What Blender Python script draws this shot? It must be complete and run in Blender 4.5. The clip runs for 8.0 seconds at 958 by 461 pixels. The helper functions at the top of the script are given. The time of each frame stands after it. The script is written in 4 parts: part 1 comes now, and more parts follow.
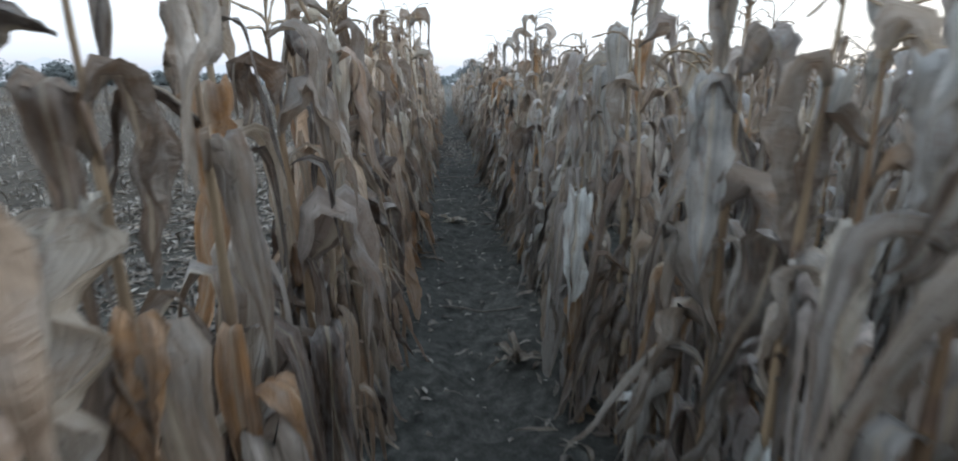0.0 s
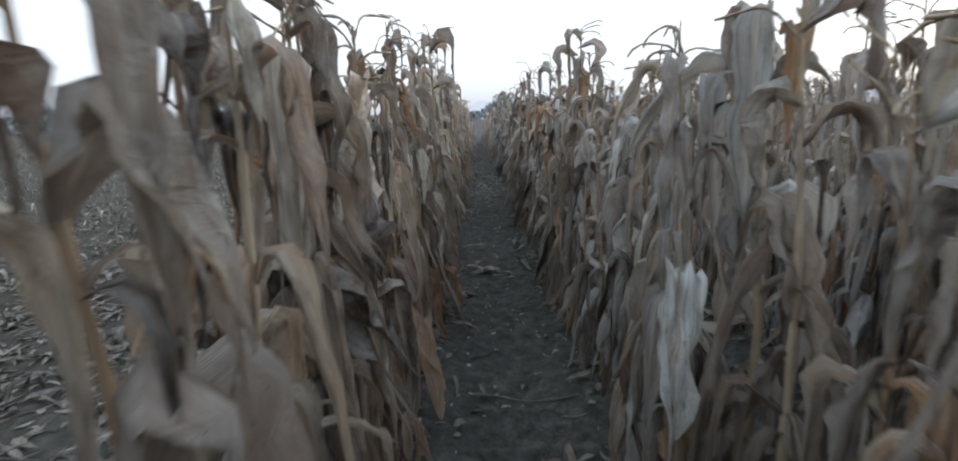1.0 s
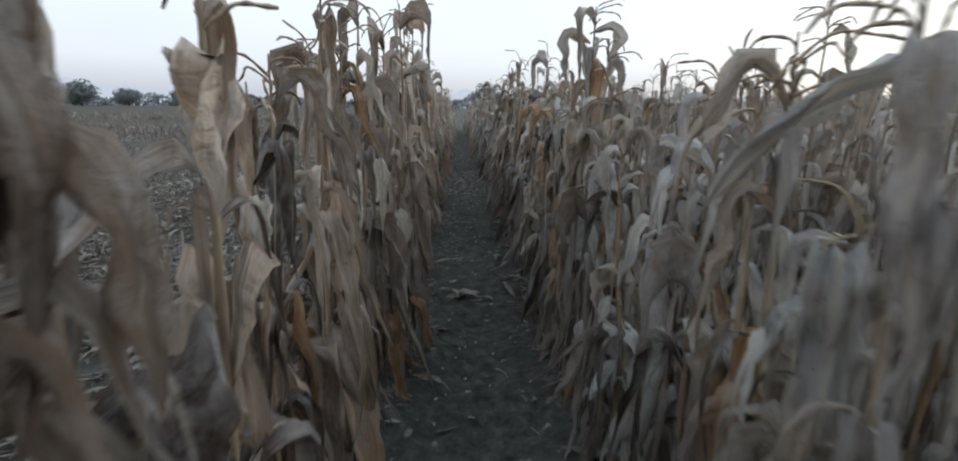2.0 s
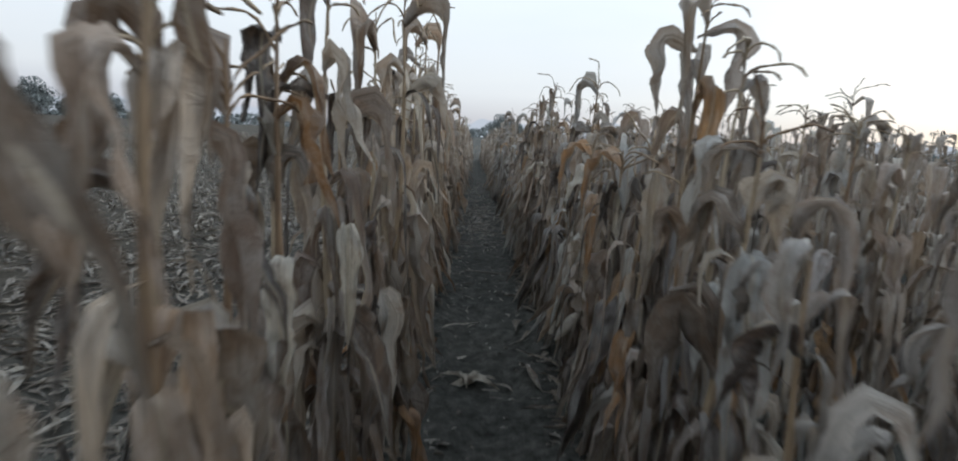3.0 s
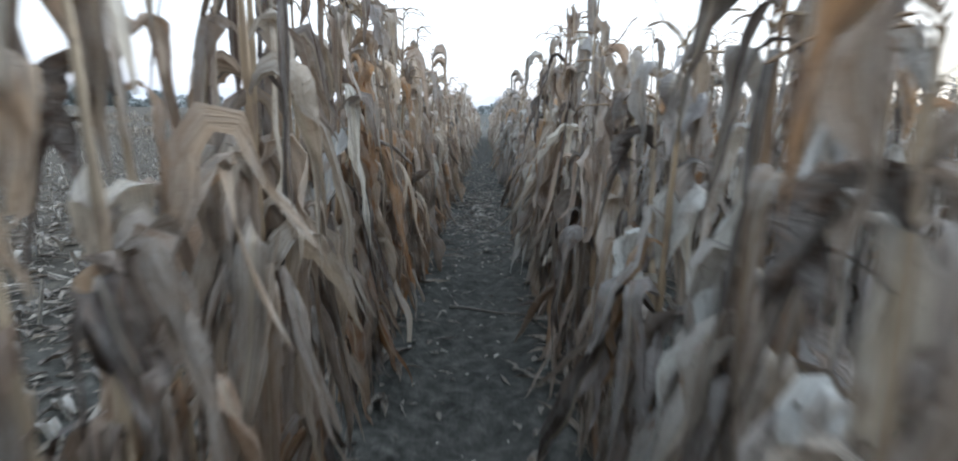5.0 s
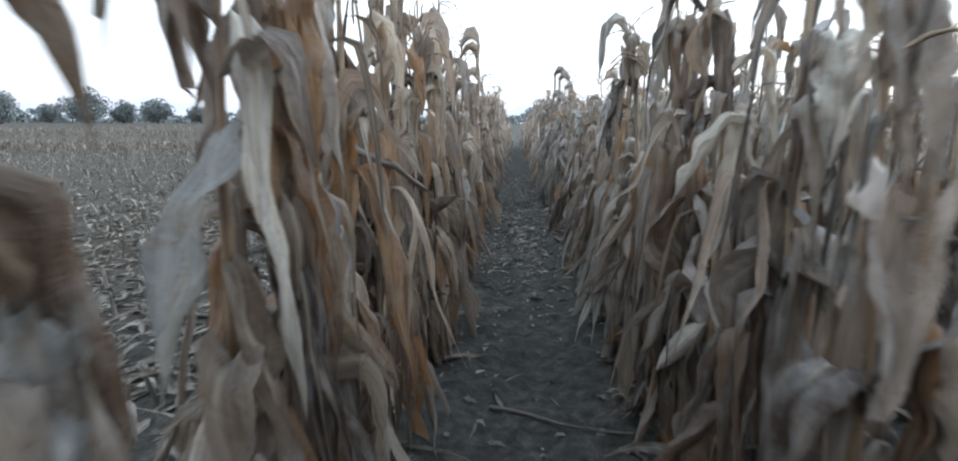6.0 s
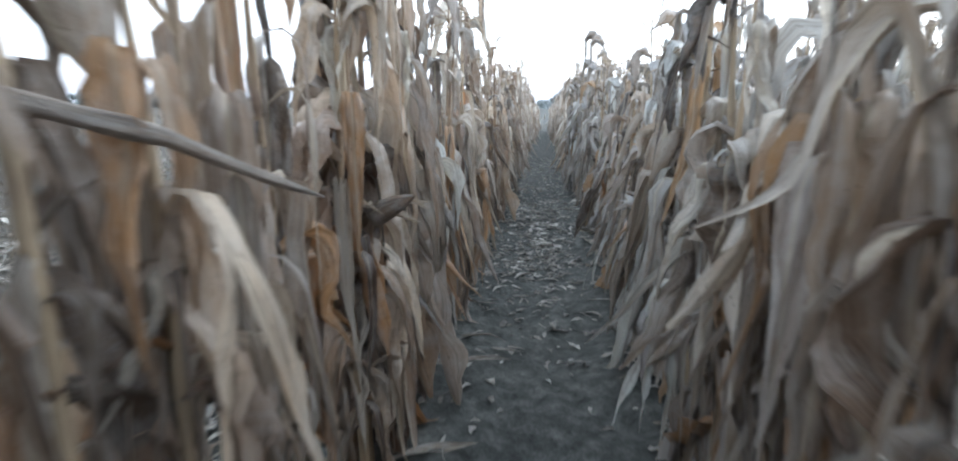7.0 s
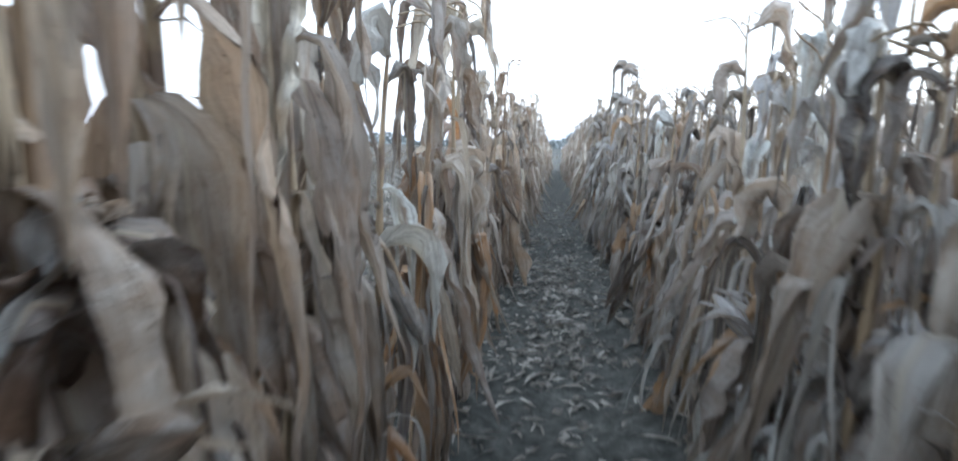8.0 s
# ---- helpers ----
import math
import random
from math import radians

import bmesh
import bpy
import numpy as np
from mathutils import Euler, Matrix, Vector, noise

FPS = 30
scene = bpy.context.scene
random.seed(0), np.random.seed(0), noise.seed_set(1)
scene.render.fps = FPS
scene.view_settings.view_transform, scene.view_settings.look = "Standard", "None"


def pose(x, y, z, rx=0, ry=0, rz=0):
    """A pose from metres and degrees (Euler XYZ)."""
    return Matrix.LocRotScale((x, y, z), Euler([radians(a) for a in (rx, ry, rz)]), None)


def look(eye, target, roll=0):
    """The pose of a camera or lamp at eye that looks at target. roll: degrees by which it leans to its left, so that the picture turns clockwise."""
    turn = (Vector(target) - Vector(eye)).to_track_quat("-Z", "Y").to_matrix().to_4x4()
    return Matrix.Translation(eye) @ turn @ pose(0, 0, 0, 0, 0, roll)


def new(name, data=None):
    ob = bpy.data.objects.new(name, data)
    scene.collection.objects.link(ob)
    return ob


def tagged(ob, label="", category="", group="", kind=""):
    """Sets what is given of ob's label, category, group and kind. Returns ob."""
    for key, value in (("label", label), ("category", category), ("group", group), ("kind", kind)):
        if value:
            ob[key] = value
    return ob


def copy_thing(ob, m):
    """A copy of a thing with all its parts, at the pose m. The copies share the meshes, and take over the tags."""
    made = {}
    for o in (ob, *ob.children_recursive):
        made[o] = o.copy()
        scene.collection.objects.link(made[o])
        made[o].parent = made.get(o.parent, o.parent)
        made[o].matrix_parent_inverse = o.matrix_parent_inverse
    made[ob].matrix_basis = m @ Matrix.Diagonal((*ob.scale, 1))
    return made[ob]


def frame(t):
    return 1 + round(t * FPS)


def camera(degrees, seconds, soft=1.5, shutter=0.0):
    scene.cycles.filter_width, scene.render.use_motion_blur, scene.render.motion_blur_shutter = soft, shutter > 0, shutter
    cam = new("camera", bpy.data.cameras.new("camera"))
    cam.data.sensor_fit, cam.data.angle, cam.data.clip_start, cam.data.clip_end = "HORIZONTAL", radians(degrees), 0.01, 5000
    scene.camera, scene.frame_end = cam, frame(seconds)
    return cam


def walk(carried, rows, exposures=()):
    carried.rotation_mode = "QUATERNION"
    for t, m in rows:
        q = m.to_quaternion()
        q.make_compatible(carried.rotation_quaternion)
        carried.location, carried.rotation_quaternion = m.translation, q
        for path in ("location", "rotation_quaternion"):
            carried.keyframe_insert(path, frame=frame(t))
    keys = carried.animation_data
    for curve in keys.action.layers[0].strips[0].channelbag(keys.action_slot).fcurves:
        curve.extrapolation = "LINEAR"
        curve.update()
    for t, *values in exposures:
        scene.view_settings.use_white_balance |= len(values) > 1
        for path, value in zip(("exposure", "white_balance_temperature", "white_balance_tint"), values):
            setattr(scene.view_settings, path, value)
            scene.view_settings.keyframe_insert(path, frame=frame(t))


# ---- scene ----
cam = camera(82.1, 8.0, soft=1.9, shutter=0.45)
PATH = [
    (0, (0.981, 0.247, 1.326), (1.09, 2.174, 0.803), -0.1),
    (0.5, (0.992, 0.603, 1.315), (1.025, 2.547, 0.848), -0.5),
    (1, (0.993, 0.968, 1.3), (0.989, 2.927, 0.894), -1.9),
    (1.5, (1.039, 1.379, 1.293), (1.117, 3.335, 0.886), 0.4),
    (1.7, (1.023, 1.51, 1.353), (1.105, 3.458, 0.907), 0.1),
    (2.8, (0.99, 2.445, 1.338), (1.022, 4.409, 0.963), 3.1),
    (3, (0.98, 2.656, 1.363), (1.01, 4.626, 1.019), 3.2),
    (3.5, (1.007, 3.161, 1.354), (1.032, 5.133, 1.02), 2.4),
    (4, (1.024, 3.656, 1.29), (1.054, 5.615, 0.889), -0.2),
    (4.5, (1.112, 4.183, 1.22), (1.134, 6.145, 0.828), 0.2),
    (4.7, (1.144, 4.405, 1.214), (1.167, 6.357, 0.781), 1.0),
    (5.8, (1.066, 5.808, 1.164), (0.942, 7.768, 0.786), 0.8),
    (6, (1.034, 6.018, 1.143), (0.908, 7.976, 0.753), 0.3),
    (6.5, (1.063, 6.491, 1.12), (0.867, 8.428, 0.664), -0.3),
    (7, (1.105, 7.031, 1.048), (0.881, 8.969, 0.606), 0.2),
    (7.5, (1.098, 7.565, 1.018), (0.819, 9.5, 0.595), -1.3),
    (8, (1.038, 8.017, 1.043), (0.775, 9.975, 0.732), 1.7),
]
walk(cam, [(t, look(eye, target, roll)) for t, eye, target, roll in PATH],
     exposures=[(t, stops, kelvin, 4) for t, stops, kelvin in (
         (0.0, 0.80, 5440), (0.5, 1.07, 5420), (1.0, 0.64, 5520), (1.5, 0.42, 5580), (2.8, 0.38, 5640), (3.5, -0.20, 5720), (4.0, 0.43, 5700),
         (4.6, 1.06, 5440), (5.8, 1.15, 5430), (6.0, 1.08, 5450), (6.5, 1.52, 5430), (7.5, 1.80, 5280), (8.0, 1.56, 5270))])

# ---- sky: a veiled evening sky, brightest ahead ----
SUN_AZ = radians(50)          # to the right of the walk's direction
SUN_EL = radians(18)
world = bpy.data.worlds.new("evening_sky")
scene.world = world
world.use_nodes = True
wn, wl = world.node_tree.nodes, world.node_tree.links
wn.clear()
sky = wn.new("ShaderNodeTexSky")
sky.sky_type = "NISHITA"
sky.sun_disc = False
sky.sun_elevation = SUN_EL
sky.sun_rotation = SUN_AZ
sky.air_density, sky.dust_density, sky.ozone_density = 1.0, 2.0, 1.0
skyb = wn.new("ShaderNodeBackground")
skyb.inputs["Strength"].default_value = 0.10
wl.new(sky.outputs[0], skyb.inputs["Color"])
# thin cloud sheet over the clear sky: mauve at the horizon, brighter towards the zenith as overcast skies are
tc = wn.new("ShaderNodeTexCoord")
mp = wn.new("ShaderNodeMapping")
mp.inputs["Scale"].default_value = (1.0, 1.0, 4.0)
cn = wn.new("ShaderNodeTexNoise")
cn.inputs["Scale"].default_value = 1.7
cn.inputs["Detail"].default_value = 6
cr = wn.new("ShaderNodeValToRGB")
cr.color_ramp.elements[0].position, cr.color_ramp.elements[0].color = 0.36, (0.93, 0.94, 0.965, 1)
cr.color_ramp.elements[1].position, cr.color_ramp.elements[1].color = 0.64, (1.0, 0.995, 0.985, 1)
sepz = wn.new("ShaderNodeSeparateXYZ")
hz = wn.new("ShaderNodeValToRGB")
for e, (p, c) in zip([hz.color_ramp.elements[0], hz.color_ramp.elements[1], hz.color_ramp.elements.new(0.5), hz.color_ramp.elements.new(0.5)],
                     [(0.0, (0.52, 0.47, 0.48)), (1.0, (5.2, 6.2, 7.2)), (0.07, (0.80, 0.745, 0.715)), (0.25, (0.91, 0.885, 0.855))]):
    e.position, e.color = p, (*c, 1)
cmx = wn.new("ShaderNodeMix")
cmx.data_type, cmx.blend_type = "RGBA", "MULTIPLY"
cmx.inputs[0].default_value = 1.0
clb = wn.new("ShaderNodeBackground")
clb.inputs["Strength"].default_value = 1.0
mixs = wn.new("ShaderNodeMixShader")
mixs.inputs[0].default_value = 0.88
wo = wn.new("ShaderNodeOutputWorld")
wl.new(tc.outputs["Generated"], mp.inputs[0])
wl.new(tc.outputs["Generated"], sepz.inputs[0])
wl.new(sepz.outputs["Z"], hz.inputs[0])
wl.new(mp.outputs[0], cn.inputs["Vector"])
wl.new(cn.outputs["Fac"], cr.inputs[0])
wl.new(cr.outputs[0], cmx.inputs[6])
wl.new(hz.outputs[0], cmx.inputs[7])
wl.new(cmx.outputs[2], clb.inputs["Color"])
wl.new(skyb.outputs[0], mixs.inputs[1])
wl.new(clb.outputs[0], mixs.inputs[2])
wl.new(mixs.outputs[0], wo.inputs["Surface"])

sun_data = bpy.data.lights.new("sun", "SUN")
sun_data.energy, sun_data.angle, sun_data.color = 1.0, radians(40), (1.0, 0.93, 0.85)
sun = new("sun", sun_data)
sun.matrix_world = look((0, 0, 30), (-30 * math.sin(SUN_AZ), -30 * math.cos(SUN_AZ), 30 - 30 * math.tan(SUN_EL)))


# ---- materials ----
def nodes_of(name):
    m = bpy.data.materials.new(name)
    m.use_nodes = True
    nt = m.node_tree
    bsdf = nt.nodes["Principled BSDF"]
    return m, nt, bsdf


def add(nt, kind, **values):
    n = nt.nodes.new(kind)
    for k, v in values.items():
        n.inputs[k.replace("_", " ")].default_value = v
    return n


def ramp(nt, src, stops):
    r = nt.nodes.new("ShaderNodeValToRGB")
    el = r.color_ramp.elements
    while len(el) < len(stops):
        el.new(0.5)
    for e, (p, c) in zip(el, stops):
        e.position, e.color = p, (*c, 1)
    nt.links.new(src, r.inputs[0])
    return r.outputs[0]


def mixed(nt, kind, fac, a, b):
    n = nt.nodes.new("ShaderNodeMix")
    n.data_type, n.blend_type = "RGBA", kind
    for value, slot in ((fac, 0), (a, 6), (b, 7)):
        if isinstance(value, (int, float)):
            n.inputs[slot].default_value = value
        elif isinstance(value, tuple):
            n.inputs[slot].default_value = (*value, 1)
        else:
            nt.links.new(value, n.inputs[slot])
    return n.outputs[2]


LEAF_TONES = [(0.00, (0.10, 0.075, 0.058)), (0.10, (0.27, 0.22, 0.175)), (0.19, (0.50, 0.445, 0.375)), (0.30, (0.31, 0.265, 0.235)), (0.41, (0.60, 0.565, 0.51)), (0.50, (0.20, 0.15, 0.115)),
              (0.58, (0.42, 0.335, 0.255)), (0.67, (0.50, 0.47, 0.455)), (0.76, (0.25, 0.185, 0.135)), (0.85, (0.46, 0.395, 0.355)), (0.93, (0.57, 0.53, 0.46)), (1.0, (0.76, 0.735, 0.68))]


def dry_leaf_material(name, tones, island=False, thin=0.27):
    m, nt, bsdf = nodes_of(name)
    if island:
        rnd = nt.nodes.new("ShaderNodeNewGeometry").outputs["Random Per Island"]
    else:
        info = nt.nodes.new("ShaderNodeObjectInfo")
        rnd = info.outputs["Random"]
    base = ramp(nt, rnd, tones)
    if not island:
        base = mixed(nt, "MULTIPLY", 1.0, base, info.outputs["Color"])     # the plant's tint: its weathering, and its row's light put into the colour
    uv = nt.nodes.new("ShaderNodeTexCoord")
    # streaks that follow the veins
    mp1 = add(nt, "ShaderNodeMapping", Scale=(26, 1.6, 1))
    nt.links.new(uv.outputs["UV"], mp1.inputs[0])
    shift = nt.nodes.new("ShaderNodeCombineXYZ")
    mul = nt.nodes.new("ShaderNodeMath")
    mul.operation = "MULTIPLY"
    mul.inputs[1].default_value = 37.0
    nt.links.new(rnd, mul.inputs[0])
    nt.links.new(mul.outputs[0], shift.inputs[1])
    nt.links.new(mul.outputs[0], shift.inputs[2])
    nt.links.new(shift.outputs[0], mp1.inputs["Location"])
    st = add(nt, "ShaderNodeTexNoise", Scale=1.0, Detail=4.0, Roughness=0.6)
    nt.links.new(mp1.outputs[0], st.inputs["Vector"])
    streak = ramp(nt, st.outputs["Fac"], [(0.28, (0.45, 0.43, 0.41)), (0.45, (0.88, 0.88, 0.87)), (0.58, (1.0, 1.0, 1.0)), (0.75, (1.3, 1.28, 1.25))])
    c1 = mixed(nt, "MULTIPLY", 0.9, base, streak)
    # blotches of weathering, grey mould and rust
    mp2 = add(nt, "ShaderNodeMapping", Scale=(2.2, 4.5, 1))
    nt.links.new(uv.outputs["UV"], mp2.inputs[0])
    nt.links.new(shift.outputs[0], mp2.inputs["Location"])
    bl = add(nt, "ShaderNodeTexNoise", Scale=1.3, Detail=5.0, Roughness=0.65)
    nt.links.new(mp2.outputs[0], bl.inputs["Vector"])
    grey = ramp(nt, bl.outputs["Fac"], [(0.42, (0, 0, 0)), (0.66, (0.45, 0.45, 0.45))])
    c2 = mixed(nt, "MIX", grey, c1, mixed(nt, "MULTIPLY", 0.8, (0.50, 0.495, 0.485), streak))
    rust = ramp(nt, bl.outputs["Color"], [(0.52, (0, 0, 0)), (0.68, (0.8, 0.8, 0.8))])
    c3 = mixed(nt, "MIX", rust, c2, mixed(nt, "MULTIPLY", 0.8, (0.24, 0.155, 0.095), streak))
    spots = add(nt, "ShaderNodeTexNoise", Scale=9.0, Detail=3.0, Roughness=0.7)
    nt.links.new(mp2.outputs[0], spots.inputs["Vector"])
    c3 = mixed(nt, "MIX", ramp(nt, spots.outputs["Fac"], [(0.62, (0, 0, 0)), (0.72, (0.75, 0.75, 0.75))]), c3, (0.10, 0.075, 0.055))
    # pale midrib
    sep = nt.nodes.new("ShaderNodeSeparateXYZ")
    nt.links.new(uv.outputs["UV"], sep.inputs[0])
    dist = nt.nodes.new("ShaderNodeMath")
    dist.operation = "SUBTRACT"
    dist.inputs[1].default_value = 0.5
    nt.links.new(sep.outputs[0], dist.inputs[0])
    ab = nt.nodes.new("ShaderNodeMath")
    ab.operation = "ABSOLUTE"
    nt.links.new(dist.outputs[0], ab.inputs[0])
    rib = ramp(nt, ab.outputs[0], [(0.02, (0.55, 0.55, 0.55)), (0.06, (0, 0, 0))])
    c4 = mixed(nt, "MIX", rib, c3, (0.50, 0.44, 0.34))
    nt.links.new(c4, bsdf.inputs["Base Color"])
    bsdf.inputs["Roughness"].default_value = 0.5
    bsdf.inputs["Specular IOR Level"].default_value = 0.5
    wave = add(nt, "ShaderNodeTexWave", Scale=9.0, Distortion=1.5, Detail=2.0)
    nt.links.new(uv.outputs["UV"], wave.inputs["Vector"])
    bump = add(nt, "ShaderNodeBump", Strength=0.8, Distance=0.006)
    nt.links.new(st.outputs["Fac"], bump.inputs["Height"])
    crk = add(nt, "ShaderNodeMapping", Scale=(3.0, 9.0, 1))
    nt.links.new(uv.outputs["UV"], crk.inputs[0])
    nt.links.new(shift.outputs[0], crk.inputs["Location"])
    crn = add(nt, "ShaderNodeTexNoise", Scale=1.2, Detail=4.0, Roughness=0.6, Distortion=0.6)
    nt.links.new(crk.outputs[0], crn.inputs["Vector"])
    bump0 = add(nt, "ShaderNodeBump", Strength=0.9, Distance=0.012)
    nt.links.new(crn.outputs["Fac"], bump0.inputs["Height"])
    nt.links.new(bump0.outputs[0], bump.inputs["Normal"])
    bump2 = add(nt, "ShaderNodeBump", Strength=0.25, Distance=0.0015)
    nt.links.new(wave.outputs["Fac"], bump2.inputs["Height"])
    nt.links.new(bump.outputs[0], bump2.inputs["Normal"])
    nt.links.new(bump2.outputs[0], bsdf.inputs["Normal"])
    tr = nt.nodes.new("ShaderNodeBsdfTranslucent")
    nt.links.new(mixed(nt, "MULTIPLY", 1.0, c4, (1.0, 0.91, 0.80)), tr.inputs["Color"])
    ms = nt.nodes.new("ShaderNodeMixShader")
    ms.inputs[0].default_value = thin
    nt.links.new(bsdf.outputs[0], ms.inputs[1])
    nt.links.new(tr.outputs[0], ms.inputs[2])
    nt.links.new(ms.outputs[0], nt.nodes["Material Output"].inputs["Surface"])
    return m


def flat_tones(a, b):
    return [(0.0, a), (1.0, b)]


leaf_mat = dry_leaf_material("dry_maize_leaf", LEAF_TONES)
leaf_far_mat = dry_leaf_material("dry_maize_leaf_far", LEAF_TONES, island=True)
grey_mat = dry_leaf_material("grey_weathered_leaf", flat_tones((0.36, 0.36, 0.35), (0.46, 0.46, 0.45)), thin=0.3)
pale_mat = dry_leaf_material("pale_husk", flat_tones((0.55, 0.51, 0.43), (0.72, 0.69, 0.62)), thin=0.25)
tan_mat = dry_leaf_material("tan_leaf", flat_tones((0.36, 0.31, 0.25), (0.48, 0.42, 0.345)), thin=0.35)
rust_mat = dry_leaf_material("rust_brown_leaf", flat_tones((0.37, 0.225, 0.115), (0.47, 0.295, 0.155)), thin=0.35)
dark_mat = dry_leaf_material("dark_rotten_leaf", flat_tones((0.06, 0.045, 0.035), (0.09, 0.06, 0.045)), thin=0.1)
litter_mat = dry_leaf_material("maize_litter", [(0, (0.08, 0.07, 0.06)), (0.5, (0.165, 0.15, 0.128)), (0.85, (0.29, 0.27, 0.235)), (1, (0.50, 0.475, 0.43))], island=True, thin=0.1)


path_litter_mat = dry_leaf_material("path_litter", [(0, (0.09, 0.08, 0.07)), (0.4, (0.20, 0.18, 0.155)), (0.75, (0.38, 0.35, 0.31)), (1, (0.62, 0.59, 0.54))], island=True, thin=0.1)
crumb_mat = dry_leaf_material("husk_crumb", flat_tones((0.45, 0.43, 0.39), (0.72, 0.70, 0.65)), island=True, thin=0.1)
residue_mat = dry_leaf_material("crop_residue", [(0, (0.07, 0.055, 0.04)), (0.45, (0.145, 0.115, 0.085)), (0.8, (0.25, 0.21, 0.16)), (1, (0.50, 0.465, 0.40))], island=True, thin=0.1)


def stalk_material():
    m, nt, bsdf = nodes_of("dry_maize_stalk")
    rnd = nt.nodes.new("ShaderNodeObjectInfo").outputs["Random"]
    base = ramp(nt, rnd, [(0, (0.22, 0.15, 0.09)), (0.5, (0.33, 0.26, 0.17)), (1, (0.40, 0.34, 0.25))])
    tcn = nt.nodes.new("ShaderNodeTexCoord")
    mpn = add(nt, "ShaderNodeMapping", Scale=(60, 60, 5))
    nt.links.new(tcn.outputs["Object"], mpn.inputs[0])
    n1 = add(nt, "ShaderNodeTexNoise", Scale=1.0, Detail=4.0)
    nt.links.new(mpn.outputs[0], n1.inputs["Vector"])
    col = mixed(nt, "MULTIPLY", 0.9, base, ramp(nt, n1.outputs["Fac"], [(0.3, (0.5, 0.47, 0.45)), (0.7, (1.2, 1.15, 1.1))]))
    n2 = add(nt, "ShaderNodeTexNoise", Scale=9.0, Detail=5.0)
    nt.links.new(tcn.outputs["Object"], n2.inputs["Vector"])
    col = mixed(nt, "MIX", ramp(nt, n2.outputs["Fac"], [(0.52, (0, 0, 0)), (0.66, (0.8, 0.8, 0.8))]), col, (0.12, 0.08, 0.06))
    nt.links.new(col, bsdf.inputs["Base Color"])
    bsdf.inputs["Roughness"].default_value = 0.6
    bump = add(nt, "ShaderNodeBump", Strength=0.4, Distance=0.002)
    nt.links.new(n1.outputs["Fac"], bump.inputs["Height"])
    nt.links.new(bump.outputs[0], bsdf.inputs["Normal"])
    return m


stalk_mat = stalk_material()


def soil_material():
    m, nt, bsdf = nodes_of("field_soil")
    tcn = nt.nodes.new("ShaderNodeTexCoord")
    big = add(nt, "ShaderNodeTexNoise", Scale=0.9, Detail=5.0)
    mid = add(nt, "ShaderNodeTexNoise", Scale=14.0, Detail=7.0, Roughness=0.65)
    fine = add(nt, "ShaderNodeTexNoise", Scale=90.0, Detail=6.0, Roughness=0.7)
    for n in (big, mid, fine):
        nt.links.new(tcn.outputs["Object"], n.inputs["Vector"])
    c = ramp(nt, mid.outputs["Fac"], [(0.3, (0.030, 0.031, 0.029)), (0.5, (0.078, 0.080, 0.075)), (0.7, (0.150, 0.150, 0.140))])
    c = mixed(nt, "MULTIPLY", 0.8, c, ramp(nt, fine.outputs["Fac"], [(0.3, (0.6, 0.6, 0.6)), (0.7, (1.3, 1.3, 1.28))]))
    c = mixed(nt, "MULTIPLY", 0.6, c, ramp(nt, big.outputs["Fac"], [(0.3, (0.7, 0.72, 0.72)), (0.7, (1.25, 1.2, 1.15))]))
    # chaff-covered stubble land away from the standing rows
    sep = nt.nodes.new("ShaderNodeSeparateXYZ")
    nt.links.new(tcn.outputs["Object"], sep.inputs[0])
    stub = add(nt, "ShaderNodeMapping", Scale=(1.6, 0.35, 1))
    nt.links.new(tcn.outputs["Object"], stub.inputs[0])
    chaff = add(nt, "ShaderNodeTexNoise", Scale=6.0, Detail=8.0, Roughness=0.75)
    nt.links.new(stub.outputs[0], chaff.inputs["Vector"])
    straw = ramp(nt, chaff.outputs["Fac"], [(0.35, (0.036, 0.032, 0.027)), (0.52, (0.068, 0.060, 0.048)), (0.68, (0.15, 0.132, 0.105))])
    edge = nt.nodes.new("ShaderNodeMapRange")
    edge.inputs["From Min"].default_value, edge.inputs["From Max"].default_value = 0.2, -2.5
    nt.links.new(sep.outputs[0], edge.inputs["Value"])
    c = mixed(nt, "MIX", edge.outputs[0], c, straw)
    nt.links.new(c, bsdf.inputs["Base Color"])
    bsdf.inputs["Roughness"].default_value = 0.92
    bsdf.inputs["Specular IOR Level"].default_value = 0.2
    b1 = add(nt, "ShaderNodeBump", Strength=1.0, Distance=0.05)
    nt.links.new(mid.outputs["Fac"], b1.inputs["Height"])
    b2 = add(nt, "ShaderNodeBump", Strength=0.6, Distance=0.008)
    nt.links.new(fine.outputs["Fac"], b2.inputs["Height"])
    nt.links.new(b1.outputs[0], b2.inputs["Normal"])
    nt.links.new(b2.outputs[0], bsdf.inputs["Normal"])
    return m


soil_mat = soil_material()


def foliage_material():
    """Green leaves of the far trees, paled and greyed: distance haze put into the colour."""
    m, nt, bsdf = nodes_of("hazy_tree_foliage")
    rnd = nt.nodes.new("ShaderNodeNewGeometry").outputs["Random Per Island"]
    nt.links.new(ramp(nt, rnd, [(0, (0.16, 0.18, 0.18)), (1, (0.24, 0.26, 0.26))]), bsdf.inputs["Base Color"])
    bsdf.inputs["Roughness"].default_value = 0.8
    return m


